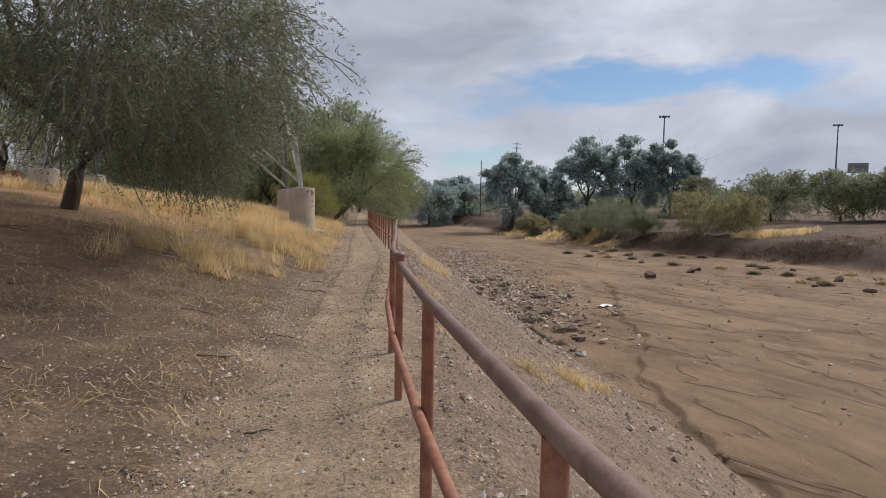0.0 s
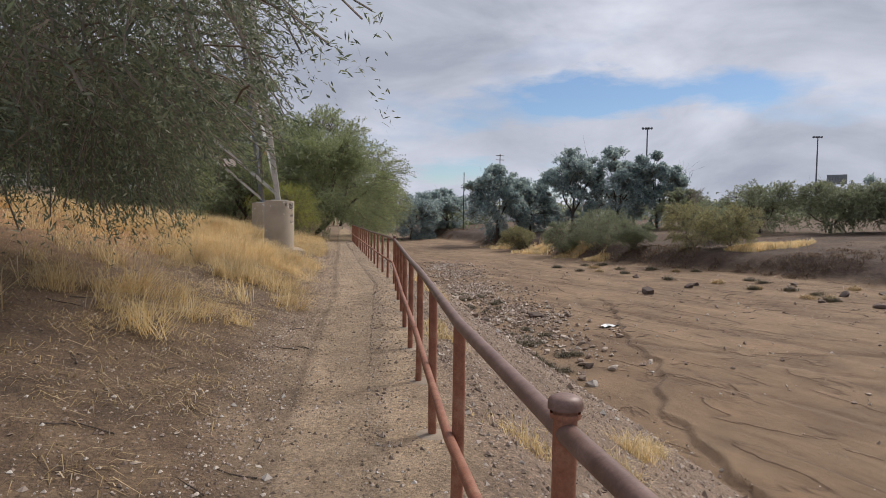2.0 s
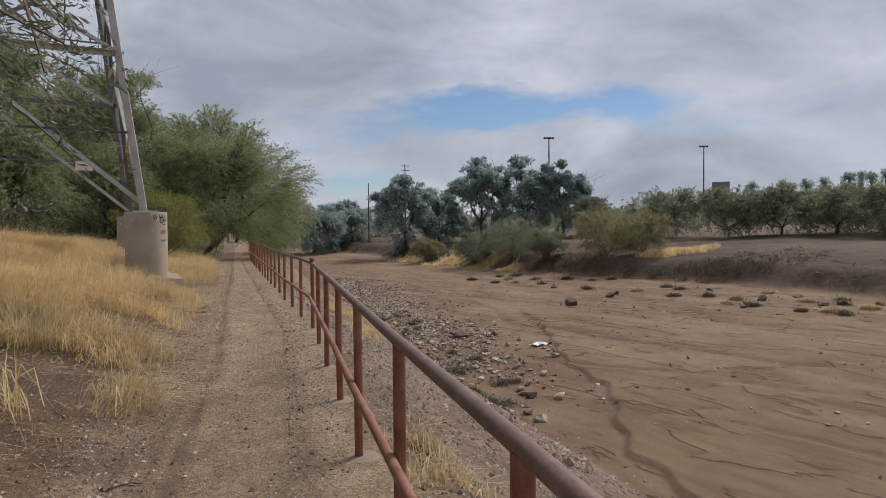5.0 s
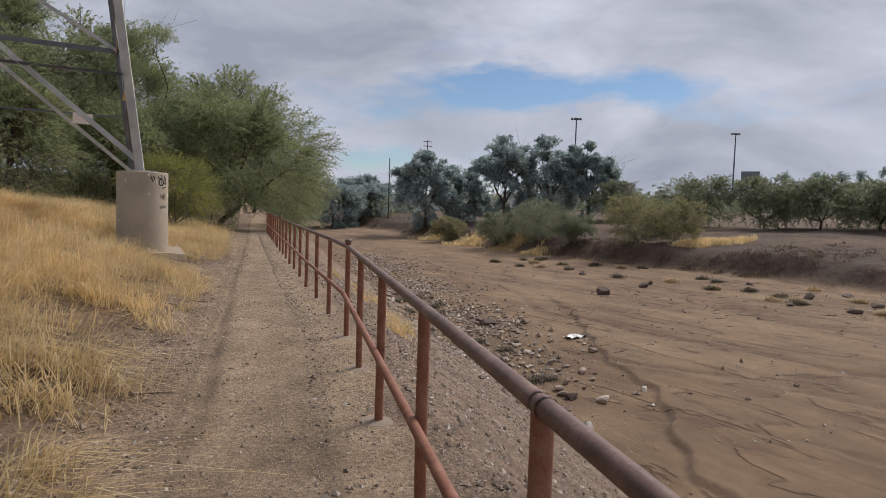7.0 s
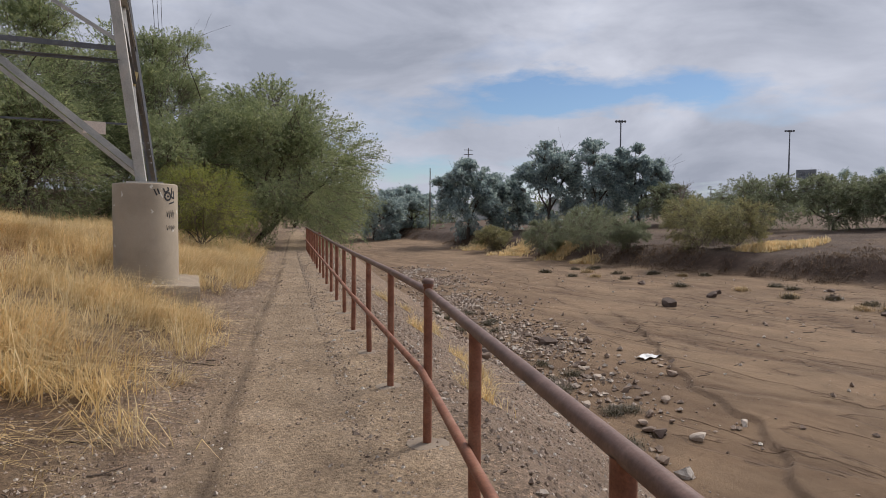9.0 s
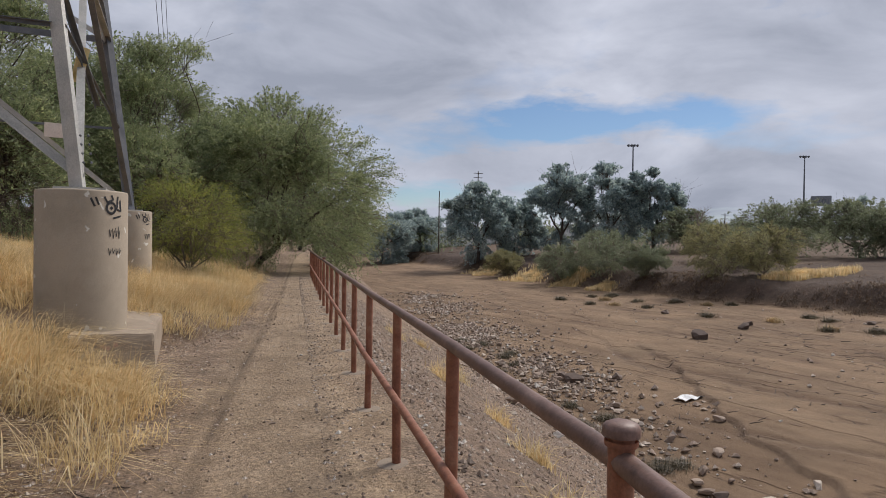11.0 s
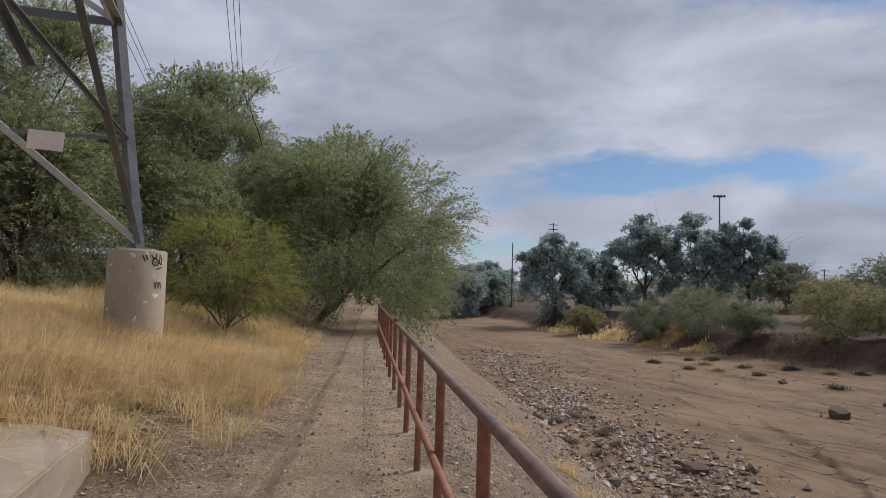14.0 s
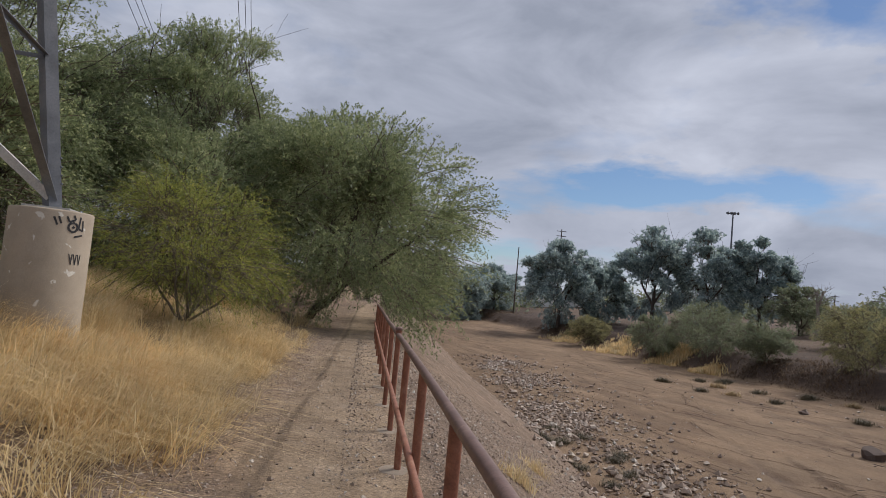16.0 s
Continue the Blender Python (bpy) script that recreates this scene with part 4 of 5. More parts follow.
def tussocks(xy, height, per, radius, rng):
    """Blade feet gathered in tufts, and the height of each blade."""
    n = len(xy)
    off = rng.normal(0, 1, (n, per, 2)) * radius * rng.uniform(0.6, 1.4, (n, 1, 1))
    p = (xy[:, None] + off).reshape(-1, 2)
    h = np.repeat(height * rng.uniform(0.55, 1.25, n), per)
    z = land(p[:, 0], p[:, 1])[0]
    return np.column_stack([p, z - 0.02]), h


def grass():
    rng = np.random.default_rng(9)
    # tall blond grass on the bank
    n = 8600
    xy = np.column_stack([rng.uniform(-13, -1.6, n), rng.uniform(-9.5, 27, n)])
    x, y = xy.T
    pl = path_left(y)
    thick = step(-8.5, -4.0, y + 1.2 * np.sin(x * 1.3)) * step(-0.25, 0.45, pl - x) * (0.1 + 0.9 * step(-0.1, 0.06, value_noise(x, y, 1.3, 40)))
    thick *= 1 - 0.75 * step(16, 22, y)
    thick *= 1 - 0.8 * step(-6, -9, x) * step(8, 2, y)
    thick *= 1 - 0.6 * step(0.5, -3.0, y)
    thick *= 1 - 0.95 * step(-4.2, -5.4, x) * step(3.0, 0.0, y)
    clear = [((-3.21, 6.44), 0.5), ((-4.77, 13.96), 0.48), ((-2.75, 6.8), 0.5), ((-2.5, 5.85), 0.4), ((-2.75, 7.6), 0.4)]
    for c, r in clear:
        thick *= np.hypot(x - c[0], y - c[1]) > r
    xy = xy[rng.random(n) < thick]
    b, h = tussocks(xy, 0.5, 66, 0.1, rng)
    h = h * (1 + 0.9 * value_noise(b[:, 0], b[:, 1], 1.1, 47))
    # each tuft bows its own way, most of them downhill
    bow = np.repeat(rng.normal(-0.2, 1.1, len(xy)), 66) + 4.0 * value_noise(b[:, 0], b[:, 1], 2.2, 52)
    v, f = blades(b, h, rng, 2.0, 0.0031, bow)
    tagged(np_part("tall_dry_grass", v, f, 4, M_GRASS), "tall blond dry grass on the bank", "dry grass", kind="stuff")
    # trampled, thinner grass
    n = 9000
    xy = np.column_stack([rng.uniform(-11, -1.2, n), rng.uniform(-17, 26, n)])
    x, y = xy.T
    keep = step(-0.25, 0.6, path_left(y) - x) * (0.2 + 0.8 * step(-0.03, 0.14, value_noise(x, y, 1.3, 60)))
    xy = xy[rng.random(n) < keep]
    b, h = tussocks(xy, 0.14, 18, 0.14, rng)
    v, f = blades(b, h * 0.6, rng, 4.0, 0.004)
    tagged(np_part("trampled_grass", v, f, 4, M_GRASS_TAN), "short trampled brown grass and straw", "dry grass", kind="stuff")
    # tufts on the embankment
    spots = [(1.75, -8.3), (3.1, -5.6), (3.5, -5.2), (4.5, -3.4), (4.9, -2.9), (0.35, -6.0), (0.25, -5.4), (0.4, -9.5), (1.2, 3.0), (2.0, 6.0), (2.4, 12.5), (1.6, 10.0), (3.0, 16.0), (2.2, 8.4), (1.3, 14.5), (2.6, 19.0)]
    for px, py in spots:
        b, h = tussocks(np.array([[px, py]]) + rng.normal(0, 0.07, (6, 2)), 0.18 if px < 0.6 else 0.34, 34, 0.09, rng)
        v, f = blades(b, h, rng, 1.4, 0.004)
        o = np.array([px, py, ground_z(px, py)])
        t = np_part("grass_tuft", v - o, f, 4, M_GRASS)
        t.location = o
        tagged(t, "blond dry grass tuft on the gravel embankment", "grass tuft", "embankment tufts")
    # pale grass beds across the wash
    for cx, cy, rx, ry, n in ((45.2, 52.0, 4.0, 1.6, 700), (31.0, 74.0, 2.4, 2.0, 260), (28.0, 84.0, 2.6, 3.0, 260), (26.0, 98, 2.5, 4, 240), (31.0, 67.0, 1.4, 1.2, 120)):
        p = rng.normal(0, 0.5, (n, 2)) * (rx, ry) + (cx, cy)
        b, h = tussocks(p, 0.55, 14, 0.25, rng)
        v, f = blades(b, h, rng, 0.7, 0.03)
        tagged(np_part("grass_bed", v, f, 4, M_GRASS), "bed of pale dry grass on the far bank", "dry grass", kind="stuff")
    # weeds among the stones
    for k in range(26):
        px, py = rng.uniform(6.5, 10.5), rng.uniform(10, 40)
        b, h = tussocks(np.array([[px, py]]) + rng.normal(0, 0.1, (7, 2)), 0.34, 40, 0.16, rng)
        v, f = blades(b, h, rng, 1.8, 0.008)
        o = np.array([px, py, ground_z(px, py)])
        t = np_part("weed_clump", v - o, f, 4, M_WEED)
        t.location = o
        tagged(t, "grey-green weed clump among the stones", "weed", "weeds by the wash", "stuff")
    # low scrub on the sand near the far bank
    for k in range(40):
        py = rng.uniform(18, 62)
        px = float(far_toe(py)) - rng.uniform(1.0, 9.5)
        b, h = tussocks(np.array([[px, py]]) + rng.normal(0, 0.15, (6, 2)), 0.46, 60, 0.2, rng)
        v, f = blades(b, h, rng, 1.5, 0.011)
        o = np.array([px, py, ground_z(px, py)])
        t = np_part("scrub_clump", v - o, f, 4, M_WEED if k % 3 else M_GRASS_TAN)
        t.location = o
        tagged(t, "low grey-brown scrub clump on the sand", "scrub", "scrub on the wash", "stuff")
    # brush along the far bank
    n = 4200
    py = rng.uniform(10, 175, n)
    px = far_toe(py) + np.abs(rng.normal(0, 6, n)) + 0.6
    ok = rng.random(n) < step(0.0, 0.14, value_noise(px, py, 7.0, 88)) + 0.04
    b, h = tussocks(np.column_stack([px, py])[ok], 0.34, 26, 0.34, rng)
    v, f = blades(b, h, rng, 2.2, 0.016)
    tagged(np_part("far_bank_brush", v, f, 4, leaf_material("brown_brush", (0.075, 0.048, 0.033), (0.145, 0.094, 0.06), (0.26, 0.178, 0.112), 0.3)), "brown brush along the far bank", "brush", kind="stuff")


grass()


def stone_mesh(seed, material, name="rock"):
    rng = random.Random(seed)
    bm = bmesh.new()
    bmesh.ops.create_icosphere(bm, subdivisions=2, radius=0.5)
    nrm = [Vector((rng.gauss(0, 1), rng.gauss(0, 1), rng.gauss(0, 1))).normalized() for _ in range(9)]
    cut = [rng.uniform(0.18, 0.4) for _ in nrm]
    for v in bm.verts:
        for q, c in zip(nrm, cut):
            d = v.co.dot(q)
            if d > c:
                v.co -= q * (d - c)
        v.co *= 1 + 0.25 * noise.noise(v.co * 3 + Vector((seed, 0, 0)))
        v.co.z *= 0.72
    me = bpy.data.meshes.new(name)
    bm.to_mesh(me)
    bm.free()
    me.materials.append(material)
    return me


def pebbles(name, label, xy, size, rng, material, sink=0.3):
    """Many small stones joined: octahedra pulled out of shape."""
    n = len(xy)
    z = land(xy[:, 0], xy[:, 1])[0]
    base = np.array([[1, 0, 0], [0, 1, 0], [-1, 0, 0], [0, -1, 0], [0, 0, 0.75], [0, 0, -0.75]])
    v = base[None] * rng.uniform(0.6, 1.3, (n, 6, 1)) + rng.normal(0, 0.14, (n, 6, 3))
    a = rng.uniform(0, 2 * np.pi, n)
    c, s = np.cos(a), np.sin(a)
    rot = np.zeros((n, 3, 3))
    rot[:, 0, 0], rot[:, 0, 1], rot[:, 1, 0], rot[:, 1, 1], rot[:, 2, 2] = c, -s, s, c, 1
    v = np.einsum("nij,nkj->nki", rot, v) * (size[:, None, None] * 0.5)
    v[:, :, :2] += xy[:, None]
    v[:, :, 2] += (z + size * (0.36 - sink))[:, None]
    tri = np.array([[0, 1, 4], [1, 2, 4], [2, 3, 4], [3, 0, 4], [1, 0, 5], [2, 1, 5], [3, 2, 5], [0, 3, 5]])
    f = (tri[None] + np.arange(n)[:, None, None] * 6).reshape(-1, 3)
    return tagged(np_part(name, v.reshape(-1, 3), f, 3, material), label, "gravel", kind="stuff")


def gravel():
    rng = np.random.default_rng(15)
    n = 44000
    y = rng.uniform(-17.5, 24, n) ** 1.0
    x = rng.uniform(0, 1, n)
    kind = rng.random(n)
    pl, rx = path_left(y), rail_x(y)
    x = np.where(kind < 0.45, rx - 0.45 + 5.2 * x ** 1.7, np.where(kind < 0.8, pl - 0.3 + np.abs(rng.normal(0, 0.4, n)), pl - 1.2 + x * (rx - pl + 1.2)))
    size = 0.012 + 0.026 * rng.random(n) ** 2.5 + 0.03 * (rng.random(n) > 0.985)
    pebbles("loose_gravel", "loose grey and reddish gravel beside the path", np.column_stack([x, y]), size, rng, M_PEBBLE)
    n = 22000
    y = rng.uniform(-17, 24, n)
    x = path_left(y) - np.abs(rng.normal(0, 2.2, n))
    pebbles("bank_litter_stones", "scattered small stones on the bare bank", np.column_stack([x, y]), 0.012 + 0.03 * rng.random(n) ** 3, rng, M_PEBBLE)
    # rubble at the foot of the embankment
    n = 15000
    y = 12 + 62 * rng.random(n) ** 1.1
    x = 8.4 + rng.normal(0, 1.5, n) + 0.015 * (y - 20) + 4.0 * (rng.random(n) ** 2.5)
    dens = (0.15 + 0.85 * step(-0.12, 0.1, value_noise(x, y, 4, 71))) * (0.15 + 0.85 * step(16, 26, y))
    ok = (rng.random(n) < dens) & (x > 4.5)
    xy = np.column_stack([x, y])[ok]
    pebbles("rubble_stones", "loose rubble stones at the foot of the embankment", xy, 0.07 + 0.3 * rng.random(len(xy)) ** 3, rng, M_ROCK, 0.15)
    n = 26000
    y = rng.uniform(-15, 26, n)
    x = rail_x(y) + 0.3 + 6.5 * rng.random(n) ** 1.4
    pebbles("slope_gravel", "coarse gravel on the embankment slope", np.column_stack([x, y]), 0.018 + 0.05 * rng.random(n) ** 3, rng, M_PEBBLE)
    n = 1500
    y, x = rng.uniform(-14, 30, n), rng.uniform(3.5, 9.5, n)
    pebbles("slope_stones", "scattered stones low on the embankment", np.column_stack([x, y]), 0.05 + 0.16 * rng.random(n) ** 3, rng, M_ROCK, 0.2)
    n = 900
    y, x = rng.uniform(0, 70, n), rng.uniform(11, 40, n)
    pebbles("sand_pebbles", "stones scattered on the sandy wash", np.column_stack([x, y]), 0.06 + 0.22 * rng.random(n) ** 3, rng, M_ROCK, 0.2)


gravel()


def rocks():
    rng = random.Random(31)
    light = [stone_mesh(s, M_ROCK) for s in range(8)]
    dark = [stone_mesh(s + 20, M_ROCK_DARK) for s in range(4)]

    def put(mesh, x, y, s, label, group, tall=(0.55, 0.9)):
        o = new("rock", mesh)
        o.matrix_world = pose(x, y, ground_z(x, y) + 0.12 * s, rng.uniform(-20, 20), rng.uniform(-20, 20), rng.uniform(0, 360)) @ Matrix.Diagonal((s, s * rng.uniform(0.6, 1), s * rng.uniform(*tall), 1))
        tagged(o, label, "rock", group)
    for k in range(110):
        y = rng.uniform(12, 52)
        put(rng.choice(light), 8.4 + rng.gauss(0.3, 1.6) + 0.02 * y, y, rng.uniform(0.25, 0.62), "angular tan boulder at the foot of the embankment", "embankment boulders")
    for x, y, s in ((23.2, 35.6, 1.6), (34.8, 24.8, 1.2), (28.3, 38.2, 1.2), (29.6, 39.4, 0.9), (11.3, 27.4, 1.1), (10.0, 14.0, 0.7), (9.1, 11.2, 0.7), (13.5, 27.2, 0.8), (11.1, 28.2, 0.8), (36.5, 30, 1.0), (38, 26, 1.2), (27.5, 47, 0.9), (35, 34, 0.9), (40, 30, 1.0), (33, 28, 0.8), (37.5, 37, 0.9), (41, 24, 0.9), (7.4, 25.5, 0.9)):
        put(rng.choice(dark), x, y, s, "dark brown boulder lying on the sandy wash", "boulders on the wash", (0.85, 1.25))


rocks()


def litter():
    bm = bmesh.new()
    bmesh.ops.create_grid(bm, x_segments=12, y_segments=7, size=0.5)
    for v in bm.verts:
        v.co.z = 0.16 * noise.noise(v.co * 3.1) + 0.08 * abs(v.co.x)
    bmesh.ops.solidify(bm, geom=list(bm.faces), thickness=0.01)
    o = part("litter_sheet", bm, M_PLASTIC)
    o.matrix_world = pose(14.7, 23.1, ground_z(14.7, 23.1) + 0.06, 0, 0, 25) @ Matrix.Diagonal((1.3, 0.6, 0.8, 1))
    tagged(o, "crumpled white plastic sheet lying on the sand", "litter")


litter()


# ---- the far side ----
def light_pole(x, y, top, lamps=4):
    g = ground_z(x, y)
    t = empty("floodlight_pole", (x, y, g), "tall dark steel floodlight pole with lamp bar", "light pole", "floodlight poles")
    h = top - g
    v, f = tubes([([(0, 0, -1), (0, 0, h * 0.5), (0, 0, h)], (0.28, 0.22, 0.14))], 10)
    np_part("pole", v, f, 4, M_STEEL_D, t, smooth=True)
    v, f = tubes([([(-1.0, 0.3, h - 0.3), (1.0, -0.3, h - 0.3)], (0.09, 0.09))], 6)
    np_part("lamp_bar", v, f, 4, M_STEEL_D, t)
    for q in range(lamps):
        s = -1 + 2 * q / (lamps - 1)
        bm = bmesh.new()
        bmesh.ops.create_cone(bm, segments=10, radius1=0.34, radius2=0.16, depth=0.45, cap_ends=True, matrix=Matrix.Translation((s, -0.3 * s, h - 0.15)) @ Matrix.Rotation(radians(60), 4, "X"))
        part("lamp", bm, M_STEEL_D, t)


for spot in ((72.0, 139.1, 25.0), (127.3, 149.4, 25.8)):
    light_pole(*spot)


def thin_pole(x, y, top, arms):
    g = ground_z(x, y)
    t = empty("utility_pole", (x, y, g), "thin utility pole with short cross bars", "utility pole", "utility poles")
    h = top - g
    v, f = tubes([([(0, 0, -1), (0, 0, h)], (0.16, 0.1))], 8)
    np_part("pole", v, f, 4, M_BARK, t, smooth=True)
    for q in range(arms):
        v, f = tubes([([(-1.0, 0, h - 0.4 - q * 1.0), (1.0, 0, h - 0.4 - q * 1.0)], (0.08, 0.08))], 6)
        np_part("cross_bar", v, f, 4, M_BARK, t)


for spot in ((33.5, 136.0, 17.0, 2), (25.0, 137, 12.5, 0), (78, 146, 14.5, 0), (100, 144, 9.5, 2)):
    thin_pole(*spot)


def billboard():
    x, y = 147.8, 166.5
    g = ground_z(x, y)
    t = empty("roadside_sign", (x, y, g), "box sign on two pale legs rising above the trees", "sign")
    for s in (-1.3, 1.3):
        bm = bmesh.new()
        bmesh.ops.create_cube(bm, size=1, matrix=Matrix.Rotation(radians(-44), 4, "Z") @ Matrix.Translation((s, 0, 6)) @ Matrix.Diagonal((0.55, 0.55, 13, 1)))
        part("leg", bm, M_WHITE, t, "pale square leg")
    bm = bmesh.new()
    bmesh.ops.create_cube(bm, size=1, matrix=Matrix.Rotation(radians(-44), 4, "Z") @ Matrix.Translation((0, 0, 15.2 - g)) @ Matrix.Diagonal((5.4, 0.9, 3.0, 1)))
    bmesh.ops.bevel(bm, geom=list(bm.edges), offset=0.06, segments=1, affect="EDGES")
    box = part("sign_box", bm, M_STEEL_D, t)
    for q in range(5):
        bm = bmesh.new()
        bmesh.ops.create_cube(bm, size=1, matrix=Matrix.Rotation(radians(-44), 4, "Z") @ Matrix.Translation((-1.5 + q * 0.75, -0.42, 15.2 - g)) @ Matrix.Diagonal((0.45, 0.06, 1.1, 1)))
        part("letter_bar", bm, M_WHITE, box, "unreadable pale letter block")


billboard()


def palm(x, y, top, seed):
    rng = np.random.default_rng(seed)
    g = ground_z(x, y)
    h = top - g
    t = empty("fan_palm", (x, y, g), "distant fan palm with round dark crown", "palm", "distant palms")
    v, f = tubes([([(0, 0, -1), (rng.normal(0, 0.2), 0, h * 0.5), (0, 0, h)], (0.4, 0.3, 0.26))], 8)
    np_part("trunk", v, f, 4, M_BARK, t, smooth=True)
    n = 42
    d = rng.normal(0, 1, (n, 3)) + (0, 0, 0.15)
    d /= np.linalg.norm(d, axis=1, keepdims=True)
    v, f = leaves(np.tile([[0, 0, h]], (n, 1)), d, 1.7, 14, 0.9, 0.16, 0.3, rng, 0.25)
    np_part("crown", v, f, 4, M_LEAF_EUC, t)


for k, (az_, far_, top_) in enumerate(((42.4, 190, 12.6), (44.6, 195, 13.2), (45.0, 190, 12.0), (46.2, 185, 12.4), (47.4, 190, 13.0), (49.0, 180, 13.4), (49.8, 185, 13.8), (50.4, 180, 13.0), (51.3, 178, 13.4), (52.6, 180, 13.0), (53.4, 182, 13.6))):
    palm(-0.7 + far_ * math.sin(radians(az_)), -10 + far_ * math.cos(radians(az_)), top_, 300 + k)


def dead_tree():
    rng = np.random.default_rng(8)
    x, y = 55.9, 86.7
    g = ground_z(x, y)
    t = empty("dead_tree", (x, y, g), "bare grey dead tree on the far bank", "tree")
    limbs, ends = [], []
    h = 8.0 - g
    limbs.append(([np.array([0, 0, -0.5]), np.array([0.1, 0, h * 0.3]), np.array([0, 0.1, h * 0.55])], np.array([0.3, 0.24, 0.2])))
    for s in range(4):
        a = s * 1.6
        grow_limb(rng, np.array([0, 0.1, h * 0.5]), (math.cos(a) * 0.45, math.sin(a) * 0.45, 1), h * 0.3, 0.13, 2, limbs, ends)
    v, f = tubes(limbs, 5)
    np_part("trunk", v, f, 4, M_PALEBARK, t)


dead_tree()


def building(x, y, w, d, h, turn, label):
    g = ground_z(x, y)
    t = empty("low_building", (x, y, g), label, "building", "far buildings")
    m = Matrix.Rotation(radians(turn), 4, "Z")
    bm = bmesh.new()
    bmesh.ops.create_cube(bm, size=1, matrix=m @ Matrix.Translation((0, 0, h / 2 - 0.5)) @ Matrix.Diagonal((w, d, h + 1, 1)))
    wall = part("wall", bm, M_WHITE, t)
    bm = bmesh.new()
    bmesh.ops.create_cube(bm, size=1, matrix=m @ Matrix.Translation((0, 0, h + 0.15)) @ Matrix.Diagonal((w + 0.8, d + 0.8, 0.3, 1)))
    part("roof", bm, M_WHITE, t, "flat white roof edge")
    for q in range(int(w // 5)):
        bm = bmesh.new()
        bmesh.ops.create_cube(bm, size=1, matrix=m @ Matrix.Translation((-w / 2 + 3 + q * 5, -d / 2 - 0.02, h * 0.55)) @ Matrix.Diagonal((2.0, 0.1, 1.3, 1)))
        part("window", bm, M_STEEL_D, wall, "dark window")


building(84, 168, 34, 12, 3.8, -20, "long low white building far behind the trees")
building(41, 175, 26, 10, 4.5, -8, "low pale building seen under the trees")
building(140, 150, 40, 14, 3.4, -45, "long low white building far behind the trees")
building(-30, 52, 12, 9, 4.0, 30, "pale house behind the roadside trees")


def far_woods():
    """The belt of trees and scrub that closes the view."""
    rng = np.random.default_rng(91)
    n = 320
    az_ = np.radians(rng.uniform(-75, 78, n))
    far_ = rng.uniform(150, 330, n)
    x, y = far_ * np.sin(az_), -8 + far_ * np.cos(az_)
    z = land(x, y)[0]
    p, d = [], []
    for k in range(n):
        m = 40
        off = rng.normal(0, 1, (m, 3))
        off /= np.linalg.norm(off, axis=1, keepdims=True)
        r = rng.uniform(3.5, 6.5)
        h = rng.uniform(1.4, 3.0)
        p.append(np.array([x[k], y[k], z[k] + h]) + off * (r, r, h) * rng.random((m, 1)) ** 0.4)
        d.append(off)
    v, f = leaves(np.concatenate(p), np.concatenate(d), 1.0, 5, 1.0, 0.5, 0.2, rng)
    tagged(np_part("far_trees", v, f, 4, M_LEAF_FAR), "belt of distant dull green trees", "trees", kind="stuff")


far_woods()


def hills():
    xs = np.linspace(-2600, 2600, 90)
    y0 = np.sqrt(np.maximum(2700 ** 2 - xs ** 2 * 0.8, 1))
    h = 58 + 50 * value_noise(xs, xs * 0, 700, 3) + 26 * value_noise(xs, xs * 0, 160, 9)
    v = np.concatenate([np.column_stack([xs, y0, np.full(90, -10.0)]), np.column_stack([xs, y0 + 30, h])])
    i = np.arange(89)
    tagged(np_part("backdrop", v, np.stack([i, i + 1, i + 91, i + 90], -1), 4, M_HILL), "low hills on the horizon, blue-grey haze in their colour", "hills", kind="structure")


hills()


def power_lines():
    t = empty("power_line", (0, 0, 0), "black power cables running from the pylon", "power line")
    for x0, z0 in ((-4.6, 20.6), (-4.3, 21.6), (-4.0, 22.4), (-11.4, 19.6), (-11.7, 21.2), (-12.0, 22.6)):
        s = np.linspace(-0.3, 1, 40)
        pts = np.column_stack([x0 - 62 * s, 9.8 + 300 * s, z0 - 14 * s * (1 - s) * (s > 0)])
        v, f = tubes([(pts, [0.022] * 40)], 5)
        np_part("cable", v, f, 4, M_WIRE, t)


power_lines()


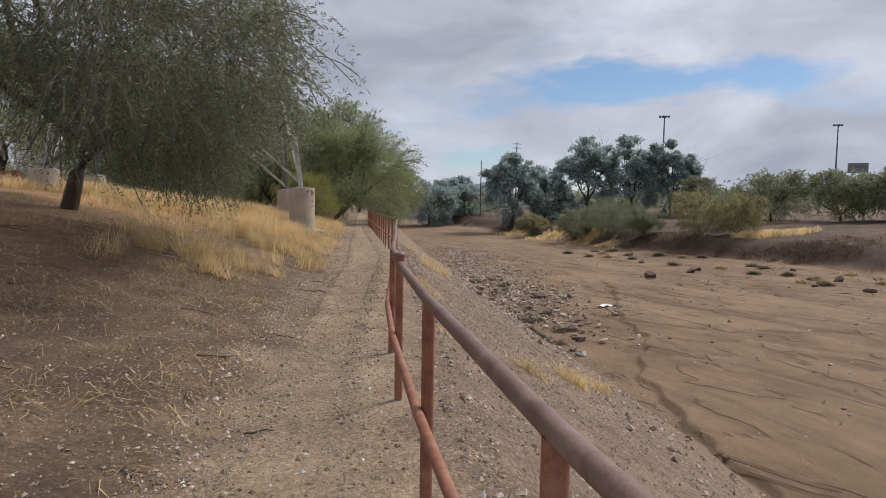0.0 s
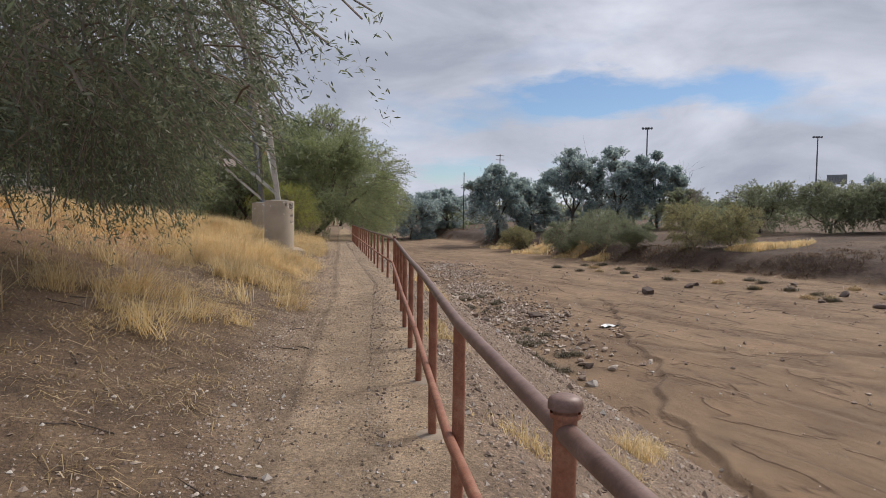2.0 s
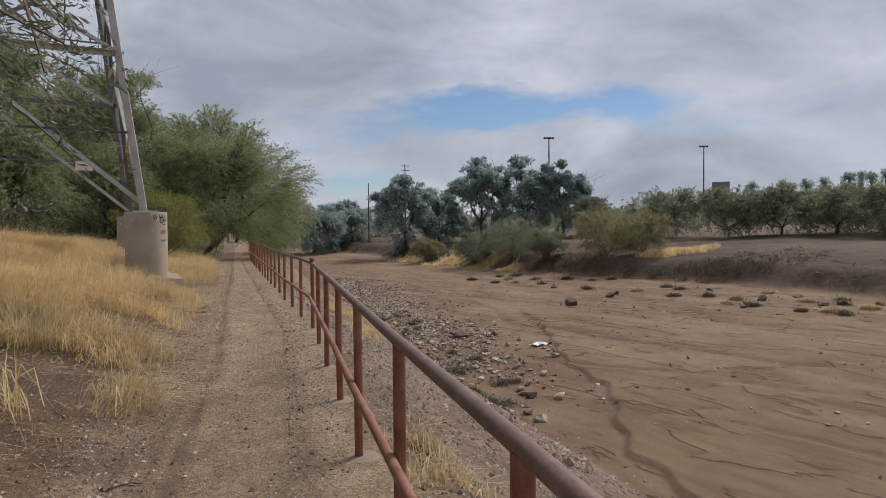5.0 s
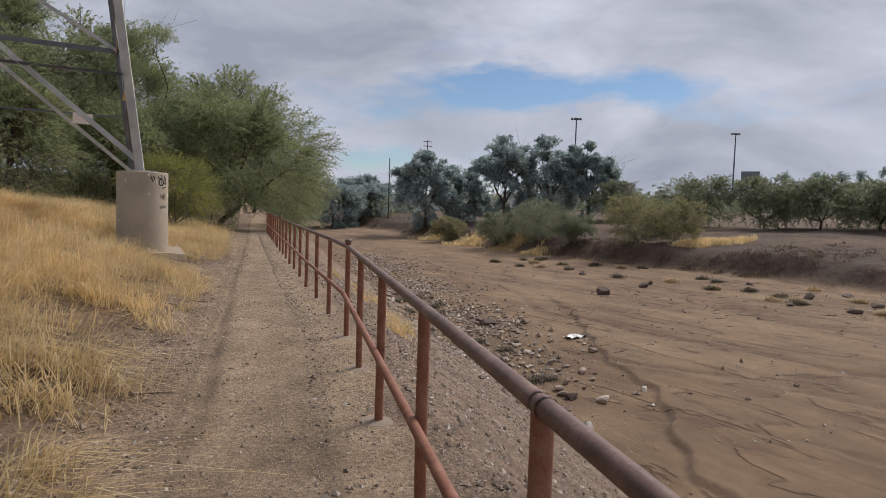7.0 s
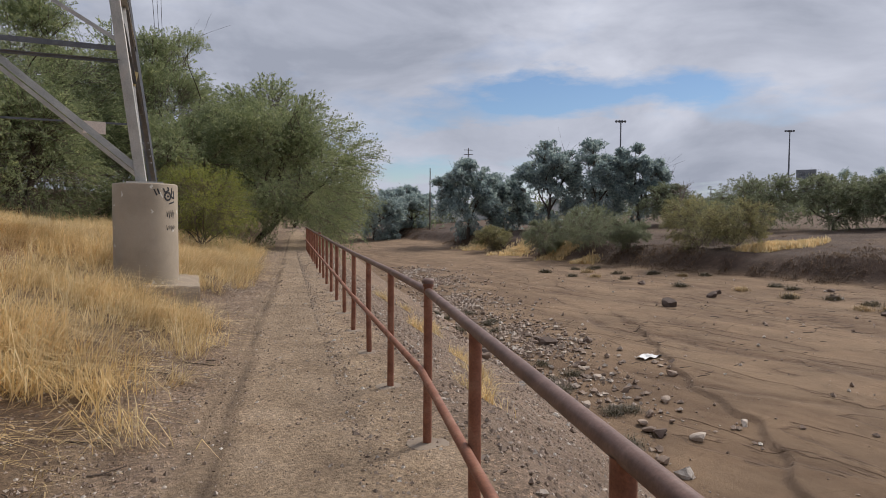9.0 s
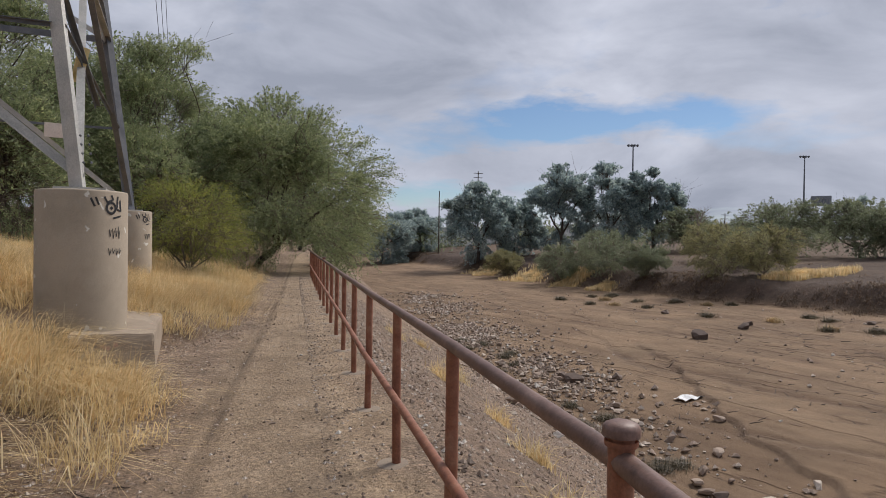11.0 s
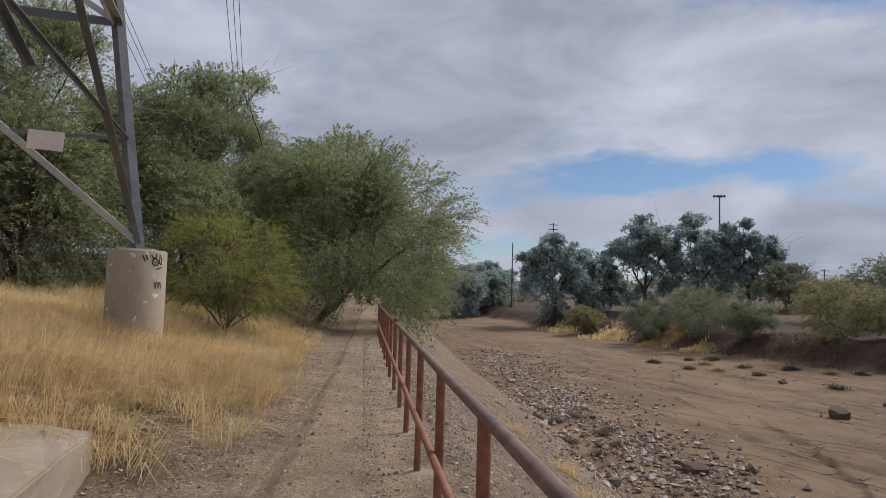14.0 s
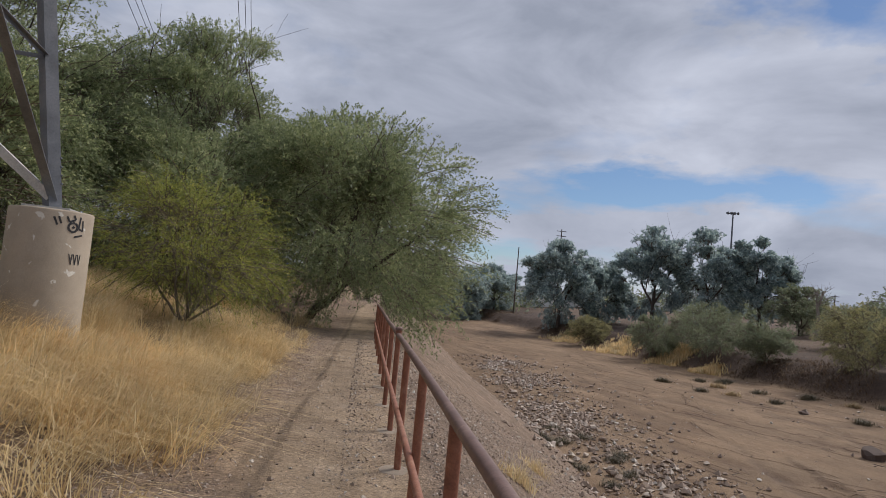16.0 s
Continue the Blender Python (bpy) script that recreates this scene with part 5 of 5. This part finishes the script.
# ---- fallen debris ----
def fallen_twigs():
    rng = np.random.default_rng(52)
    paths = []
    for k in range(110):
        y = rng.uniform(-16.5, 8)
        x = float(path_left(y)) + rng.uniform(-4.5, 0.3)
        a, ln = rng.uniform(0, math.pi), rng.uniform(0.08, 0.42)
        s = np.linspace(-0.5, 0.5, 4)
        px, py = x + s * ln * math.cos(a), y + s * ln * math.sin(a) + rng.normal(0, 0.012, 4)
        pz = land(px, py)[0] + 0.01
        paths.append((np.column_stack([px, py, pz]), np.linspace(0.006, 0.003, 4)))
    v, f = tubes(paths, 4)
    tagged(np_part("fallen_twigs", v, f, 4, M_BARK), "dark fallen twigs on the bare ground", "twigs", kind="stuff")
    # flood debris on the sand
    paths = []
    for k in range(260):
        c = rng.integers(0, 9)
        cx, cy = ((20, 22), (27, 27), (33, 22), (30, 33), (36, 38), (22, 30), (38, 30), (13, 30), (12, 20))[c]
        x, y = cx + rng.normal(0, 2.6), cy + rng.normal(0, 2.0)
        a, ln = rng.normal(0.6, 0.5), rng.uniform(0.15, 0.8)
        s = np.linspace(-0.5, 0.5, 4)
        px, py = x + s * ln * math.cos(a), y + s * ln * math.sin(a) + rng.normal(0, 0.03, 4)
        paths.append((np.column_stack([px, py, land(px, py)[0] + 0.01]), np.linspace(0.02, 0.008, 4)))
    v, f = tubes(paths, 4)
    tagged(np_part("flood_debris", v, f, 4, M_BARK), "dark sticks and flood debris on the sand", "debris", kind="stuff")


fallen_twigs()


def brown_boards():
    """Low brown boards added in place of unclear rust-brown boxes at the back of the bank."""
    t = empty("brown_board_stand_in", (-19.5, 15.0, ground_z(-19.5, 15.0)), "low rust-brown boards standing in for brown boxes behind the trees", "barrier")
    for q in range(4):
        bm = bmesh.new()
        bmesh.ops.create_cube(bm, size=1, matrix=Matrix.Rotation(radians(-18), 4, "Z") @ Matrix.Translation((-2.6 + q * 1.75, 0, 0.35)) @ Matrix.Diagonal((0.14, 0.14, 0.9, 1)))
        part("post", bm, M_RUST, t)
    for q in range(3):
        bm = bmesh.new()
        bmesh.ops.create_cube(bm, size=1, matrix=Matrix.Rotation(radians(-18), 4, "Z") @ Matrix.Translation((0, -0.1, 0.18 + q * 0.25)) @ Matrix.Diagonal((5.6, 0.05, 0.2, 1)))
        bmesh.ops.bevel(bm, geom=list(bm.edges), offset=0.01, segments=1, affect="EDGES")
        part("board", bm, M_RUST, t)


brown_boards()
